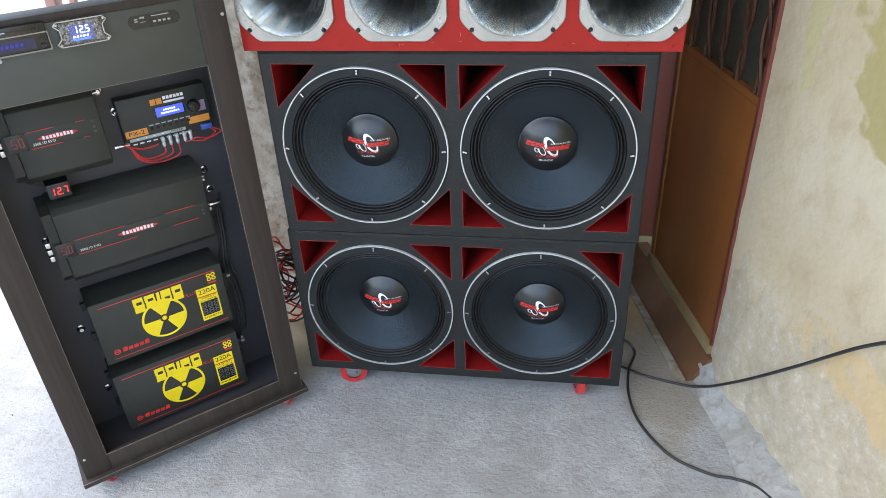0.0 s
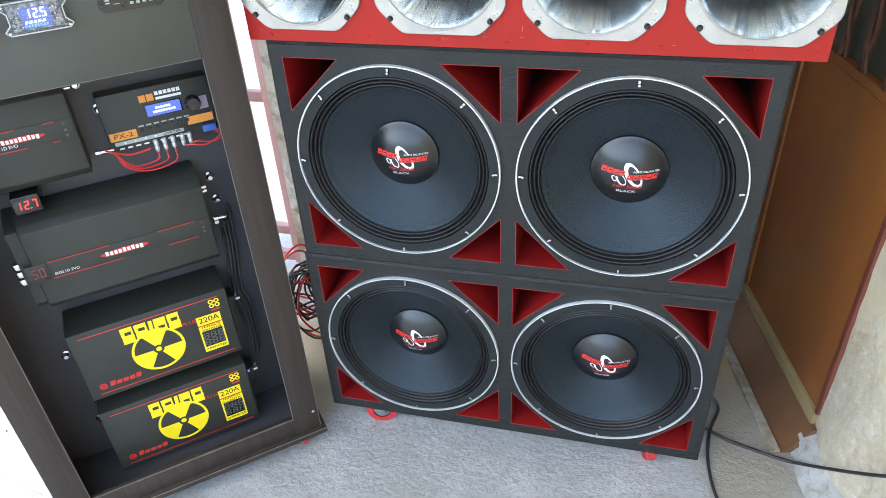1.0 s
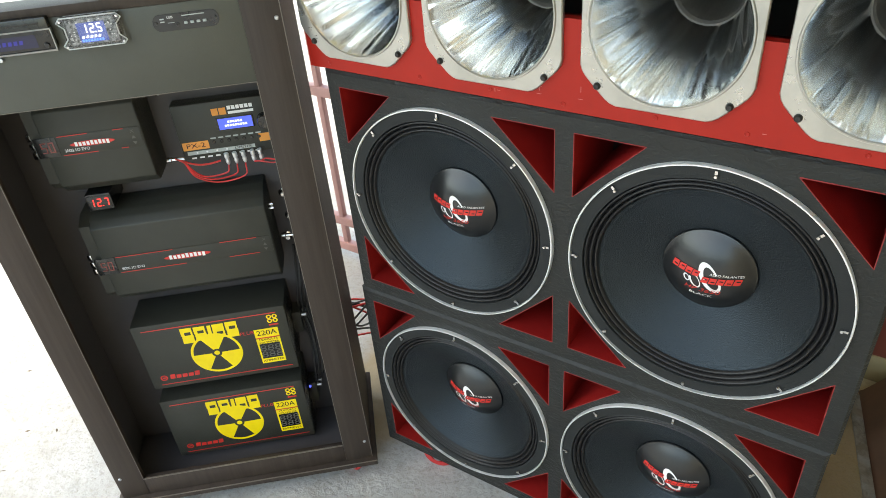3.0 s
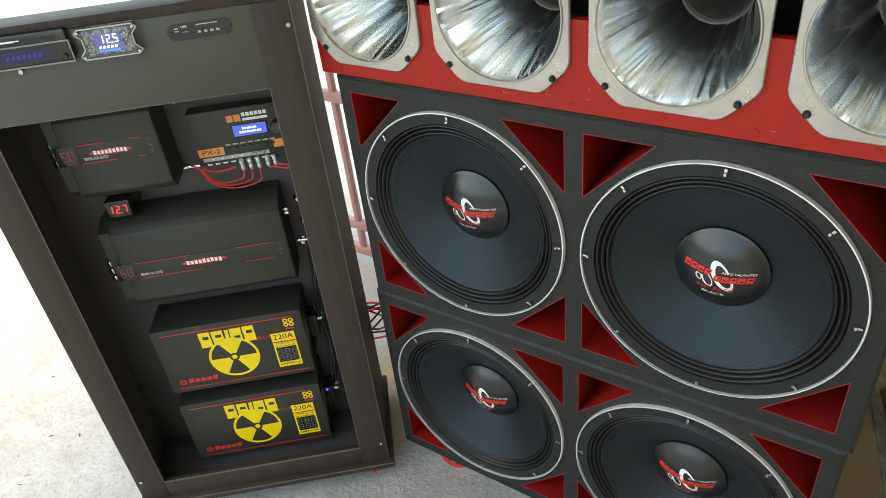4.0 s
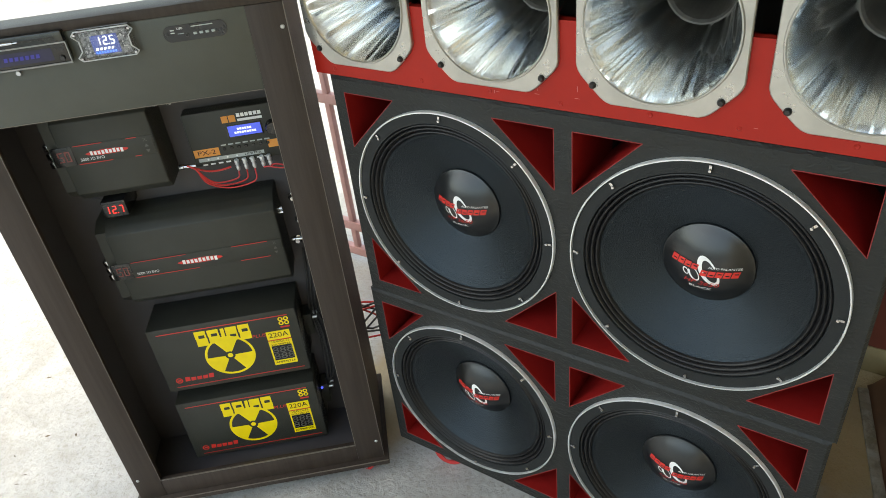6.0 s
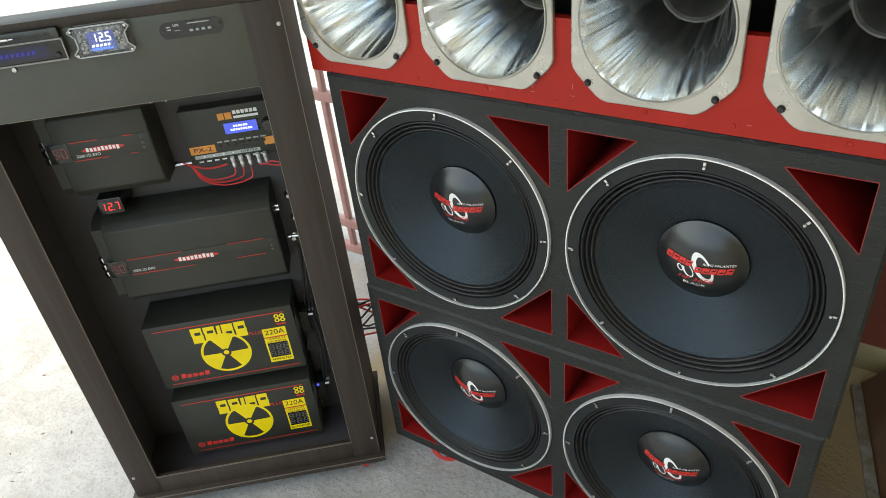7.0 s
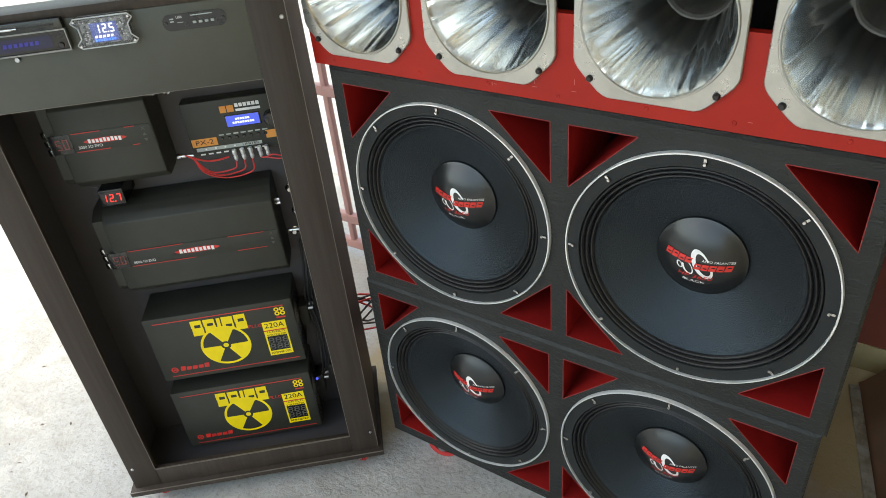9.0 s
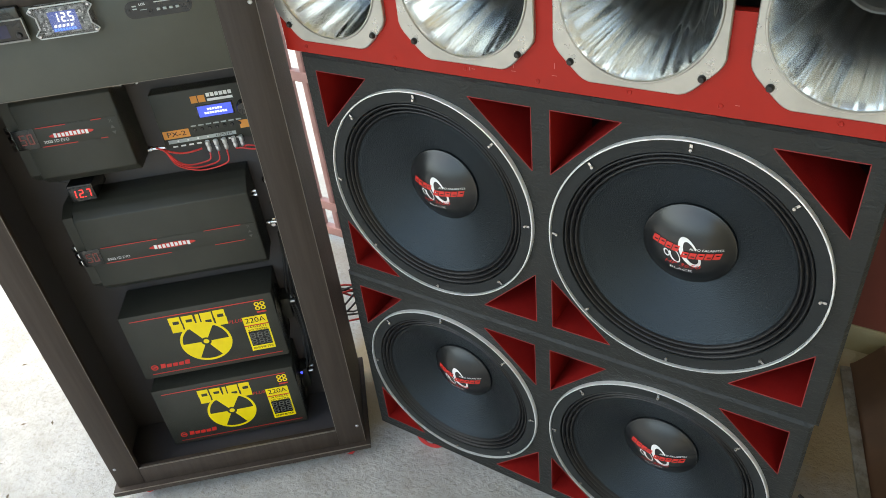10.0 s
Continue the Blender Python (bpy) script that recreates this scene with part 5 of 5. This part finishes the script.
part("level_mark", flats([((bm_x0 + 0.032 + k * 0.0066), (bm_x0 + 0.0360 + k * 0.0066), bm_z0 + 0.0165, bm_z0 + 0.0205, 0.4) for k in range(5)], -0.0093), VOLT_INK, acr, "row of lit marks")
part("level_bar", flats([((bm_x0 + 0.031 + k * 0.0046), (bm_x0 + 0.034 + k * 0.0046), bm_z0 + 0.0105, bm_z0 + 0.0145) for k in range(8)], -0.0093), VOLT_BAR, acr, "blue bar row")
part("front_plate", plate([(bm_x0 + 0.006, bm_z0 + 0.002), (bm_x1 - 0.006, bm_z0 + 0.002), (bm_x1, bm_z0 + 0.008), (bm_x1 - 0.010, bm_z0 + 0.018), (bm_x1 - 0.010, bm_z1 - 0.018), (bm_x1, bm_z1 - 0.008), (bm_x1 - 0.006, bm_z1 - 0.001), (bm_x0 + 0.006, bm_z1 - 0.001), (bm_x0, bm_z1 - 0.008), (bm_x0 + 0.010, bm_z1 - 0.018), (bm_x0 + 0.010, bm_z0 + 0.018), (bm_x0, bm_z0 + 0.008)], -0.015, -0.012), ACRYLIC, acr, "clear acrylic plate")
bm = bmesh.new()
for z in (bm_z0 + 0.001, bm_z1 - 0.004):
    box(bm, bm_x0 + 0.006, bm_x1 - 0.006, -0.012, 0.003, z, z + 0.003)
for x in (bm_x0 + 0.006, bm_x1 - 0.009):
    box(bm, x, x + 0.003, -0.012, 0.003, bm_z0 + 0.004, bm_z1 - 0.004)
part("case_side", bm, ACRYLIC, acr, "clear acrylic edges")
for x, a, b in ((bm_x0 + 0.0100, bm_z0 + 0.018, bm_z1 - 0.018), (bm_x1 - 0.0100, bm_z0 + 0.018, bm_z1 - 0.018)):
    part("plate_edge", cube(x - 0.0007, x + 0.0007, -0.0154, -0.0118, a, b, 0), FROST, acr, "bright sawn edge")
for z in (bm_z0 + 0.0020, bm_z1 - 0.0010):
    part("plate_edge", cube(bm_x0 + 0.006, bm_x1 - 0.006, -0.0154, -0.0118, z - 0.0007, z + 0.0007, 0), FROST, acr, "bright sawn edge")
for x, s in ((bm_x0, 1), (bm_x1, -1)):
    for z, u in ((bm_z0, 1), (bm_z1, -1)):
        part("plate_edge", join(rod(bmesh.new(), (x + s * 0.006, -0.0136, z + u * 0.002), (x, -0.0136, z + u * 0.008), 0.0011, 6), rod(bmesh.new(), (x, -0.0136, z + u * 0.008), (x + s * 0.010, -0.0136, z + u * 0.018), 0.0011, 6)), FROST, acr, "bright sawn edge")
for x in (bm_x0 + 0.006, bm_x1 - 0.006):
    for z in (bm_z0 + 0.006, bm_z1 - 0.006):
        part("corner_screw", rod(bmesh.new(), (x, -0.016, z), (x, 0.003, z), 0.0022, 8), CHROME, acr)

TRIM = mat("dull_chrome", (0.30, 0.30, 0.29), 0.3, 1.0, second=(0.2, 0.2, 0.2), scale=60)
radio = thing("car_radio", RACK, "car radio with silver trim and dark glossy face", "radio")
part("face", cube(-0.2330, -0.0570, -0.012, 0.003, 1.2052, 1.2600, 0.003), CASE_PLATE, radio)
bm = bmesh.new()
box(bm, -0.2350, -0.0550, -0.0135, -0.006, 1.2391, 1.2414)
box(bm, -0.2350, -0.0550, -0.0135, -0.006, 1.2035, 1.2063)
box(bm, -0.0570, -0.0550, -0.0135, -0.006, 1.2063, 1.2391)
box(bm, -0.2350, -0.2330, -0.0135, -0.006, 1.2063, 1.2391)
part("trim", bm, TRIM, radio, "silver trim frame")
part("display", flats([(-0.1860, -0.0830, 1.2120, 1.2334)], -0.0126), mat("dark_display", (0.01, 0.01, 0.03), 0.15, second=(0.015, 0.015, 0.05), scale=30), radio, "dark display")
part("display_text", flats([(-0.1660 + k * 0.009, -0.1600 + k * 0.009, 1.2193, 1.2261, 0.2) for k in range(7)], -0.0130), glow("dim_blue_text", (0.03, 0.03, 0.5), 0.06), radio, "dim blue characters")
part("disc_slot", cube(-0.2160, -0.0710, -0.0128, -0.011, 1.2487, 1.2527, 0.0005), DARK_SCREW, radio)
# chrome rod that models the highlight along the slot
part("slot_glint", join(rod(bmesh.new(), (-0.2010, -0.0155, 1.2504), (-0.1390, -0.0155, 1.2504), 0.0027, 10), rod(bmesh.new(), (-0.1390, -0.0155, 1.2504), (-0.1310, -0.0155, 1.2504), 0.0013, 8)), CHROME, radio, "bright rod standing in for a highlight at the slot")
part("button", lathe([(0, -0.016), (0.004, -0.016), (0.005, -0.012)], 14, centre=(-0.0690, 0, 1.2142)), DARK_SCREW, radio)
for x, z in ((-0.1570, 1.1950),):
    solid("fascia_screw", lathe([(0, -0.002), (0.004, -0.0015), (0.005, 0.003)], 12, centre=(x, 0, z)), ZINC, "small bright screw in the fascia", "screw", m=RACK)

sw = thing("switch_panel", RACK, "slim black input panel with small white marks", "switch panel")
SX0, SX1, SZ0, SZ1 = 0.104, 0.215, 1.2085, 1.2375
pts = []
for cx, a0 in ((SX1 - 0.012, -90), (SX0 + 0.012, 90)):
    for k in range(9):
        a = radians(a0 + 180 * k / 8)
        pts.append((cx + 0.012 * math.cos(a), (SZ0 + SZ1) / 2 + 0.014 * math.sin(a)))
part("plate", plate(pts, 0.0005, 0.003), CASE_PLATE, sw)
part("lettering", writing("USB", 0.0055, SX0 + 0.030, SZ1 - 0.006, 0.0001, 1.1, deep=0), WHITE_PRINT, sw)
part("mark", flats([(SX0 + 0.013, SX0 + 0.020, SZ1 - 0.009, SZ1 - 0.0068), (SX0 + 0.013, SX0 + 0.020, SZ1 - 0.0135, SZ1 - 0.0115), (SX0 + 0.025, SX0 + 0.036, SZ1 - 0.0155, SZ1 - 0.0145), (SX0 + 0.050, SX0 + 0.088, SZ1 - 0.0060, SZ1 - 0.0042)], 0.0001), GREY_PRINT, sw, "small white marks")
for k in range(4):
    part("button", cube(SX0 + 0.052 + k * 0.0105, SX0 + 0.058 + k * 0.0105, -0.0025, 0.001, SZ1 - 0.0190, SZ1 - 0.0150, 0.0006), GREY_PRINT, sw)
part("jack", lathe([(0.0015, -0.001), (0.0035, -0.001), (0.0035, 0.001)], 12, centre=(SX0 + 0.040, 0, SZ1 - 0.019)), DARK_SCREW, sw)
for x in (SX0 + 0.006, SX1 - 0.006):
    part("screw", lathe([(0, -0.001), (0.0025, -0.0008), (0.003, 0.0006)], 10, centre=(x, 0, (SZ0 + SZ1) / 2)), DARK_SCREW, sw)

# ---- loose cables ----
solid("power_cable", tube([(0.49, 0.30, 0.05), (0.530, 0.29, 0.03), (0.545, 0.265, 0.012), (0.520, 0.185, 0.006), (0.512, 0.07, 0.006), (0.535, -0.045, 0.006), (0.607, -0.161, 0.006), (0.705, -0.218, 0.006), (0.770, -0.234, 0.012), (0.825, -0.268, 0.02), (0.87, -0.36, 0.03), (0.90, -0.5, 0.03)], 0.0042, 10, 10), BLACK_WIRE, "black power cable lying over the concrete floor", "cable")
solid("power_cable", tube([(0.47, 0.215, 0.006), (0.525, 0.188, 0.006), (0.575, 0.164, 0.006), (0.69, 0.132, 0.006), (0.735, 0.105, 0.030), (0.764, 0.055, 0.085), (0.808, -0.065, 0.225), (0.864, -0.198, 0.395), (0.920, -0.343, 0.582), (0.965, -0.44, 0.68), (1.00, -0.54, 0.74)], 0.0042, 10, 10), BLACK_WIRE, "black power cable running up over the wall's foot", "cable")
rnd = random.Random(4)
for k in range(11):
    pts = [(-0.492, 0.40 + 0.012 * k, 0.26 + 0.015 * rnd.random()), (-0.54, 0.38 + rnd.uniform(-0.02, 0.03), 0.28 + rnd.uniform(-0.04, 0.04))]
    turns, r = rnd.choice((1.0, 1.5, 2.0)), rnd.uniform(0.05, 0.11)
    mx, my, mz, ph = -0.66 + rnd.uniform(-0.05, 0.03), 0.34 + rnd.uniform(-0.04, 0.06), 0.17 + rnd.uniform(-0.02, 0.05), rnd.uniform(0, 1.5)
    for j in range(int(turns * 7)):
        a = ph + 2 * math.pi * j / 7
        pts.append((mx + 0.7 * r * math.cos(a) + rnd.uniform(-0.015, 0.015), my + 0.4 * r * math.sin(a * 1.3), max(0.006, mz + r * 1.3 * math.sin(a) + rnd.uniform(-0.02, 0.02))))
    pts += [(-0.80, 0.20 + 0.01 * k, 0.10 + rnd.uniform(0, 0.15)), (-0.86, 0.06 + 0.008 * k, 0.16 + 0.012 * k)]
    red = k % 3 == 0
    solid("speaker_cable", tube(pts, 0.0032, 6, 5), RED_WIRE if red else BLACK_WIRE, "tangled red speaker wire between rack and loudspeakers" if red else "tangled black speaker wire between rack and loudspeakers", "cable", "tangled wires")

for k in range(4):
    x = 0.206 + 0.009 * k
    solid("supply_wire", tube([(0.196, 0.150, 0.20 + 0.012 * k), (x, 0.140 + 0.006 * k, 0.26), (x + 0.006, 0.150, 0.36 + 0.02 * k), (x - 0.004, 0.160, 0.47), (x + 0.008, 0.165, 0.56 + 0.01 * k), (x + 0.014, 0.172, 0.64 + 0.02 * k)], 0.0028, 6, 6), BLACK_WIRE, "black supply wire hanging beside the power supplies", "cable", "supply wires", m=RACK)
solid("signal_wire", tube([(-0.185, 0.110, 0.93), (-0.200, 0.120, 0.905), (-0.190, 0.130, 0.880), (-0.160, 0.128, 0.868), (-0.145, 0.124, 0.858)], 0.0016, 6, 6), BLACK_WIRE, "thin black wire from amplifier to red voltmeter", "cable", m=RACK)

# dry bits on the sunlit ground
rnd = random.Random(9)
bits = bmesh.new()
for k in range(26):
    x, y = (-1.40 + rnd.uniform(-0.40, 0.24), -0.42 + rnd.uniform(-0.25, 0.35))
    a, s = rnd.uniform(0, 6.3), rnd.uniform(0.004, 0.010)
    p = [(x + s * math.cos(a), y + s * math.sin(a), 0.002), (x - 0.3 * s * math.sin(a), y + 0.3 * s * math.cos(a), 0.004), (x - s * math.cos(a), y - s * math.sin(a), 0.002), (x + 0.3 * s * math.sin(a), y - 0.3 * s * math.cos(a), 0.0015)]
    bits.faces.new([bits.verts.new(q) for q in p])
solid("dry_leaf_bits", bits, mat("dry_bits", (0.16, 0.12, 0.08), 0.8, second=(0.10, 0.08, 0.06), scale=50), "scattered dry leaf bits on the bright ground", "debris", kind="stuff")
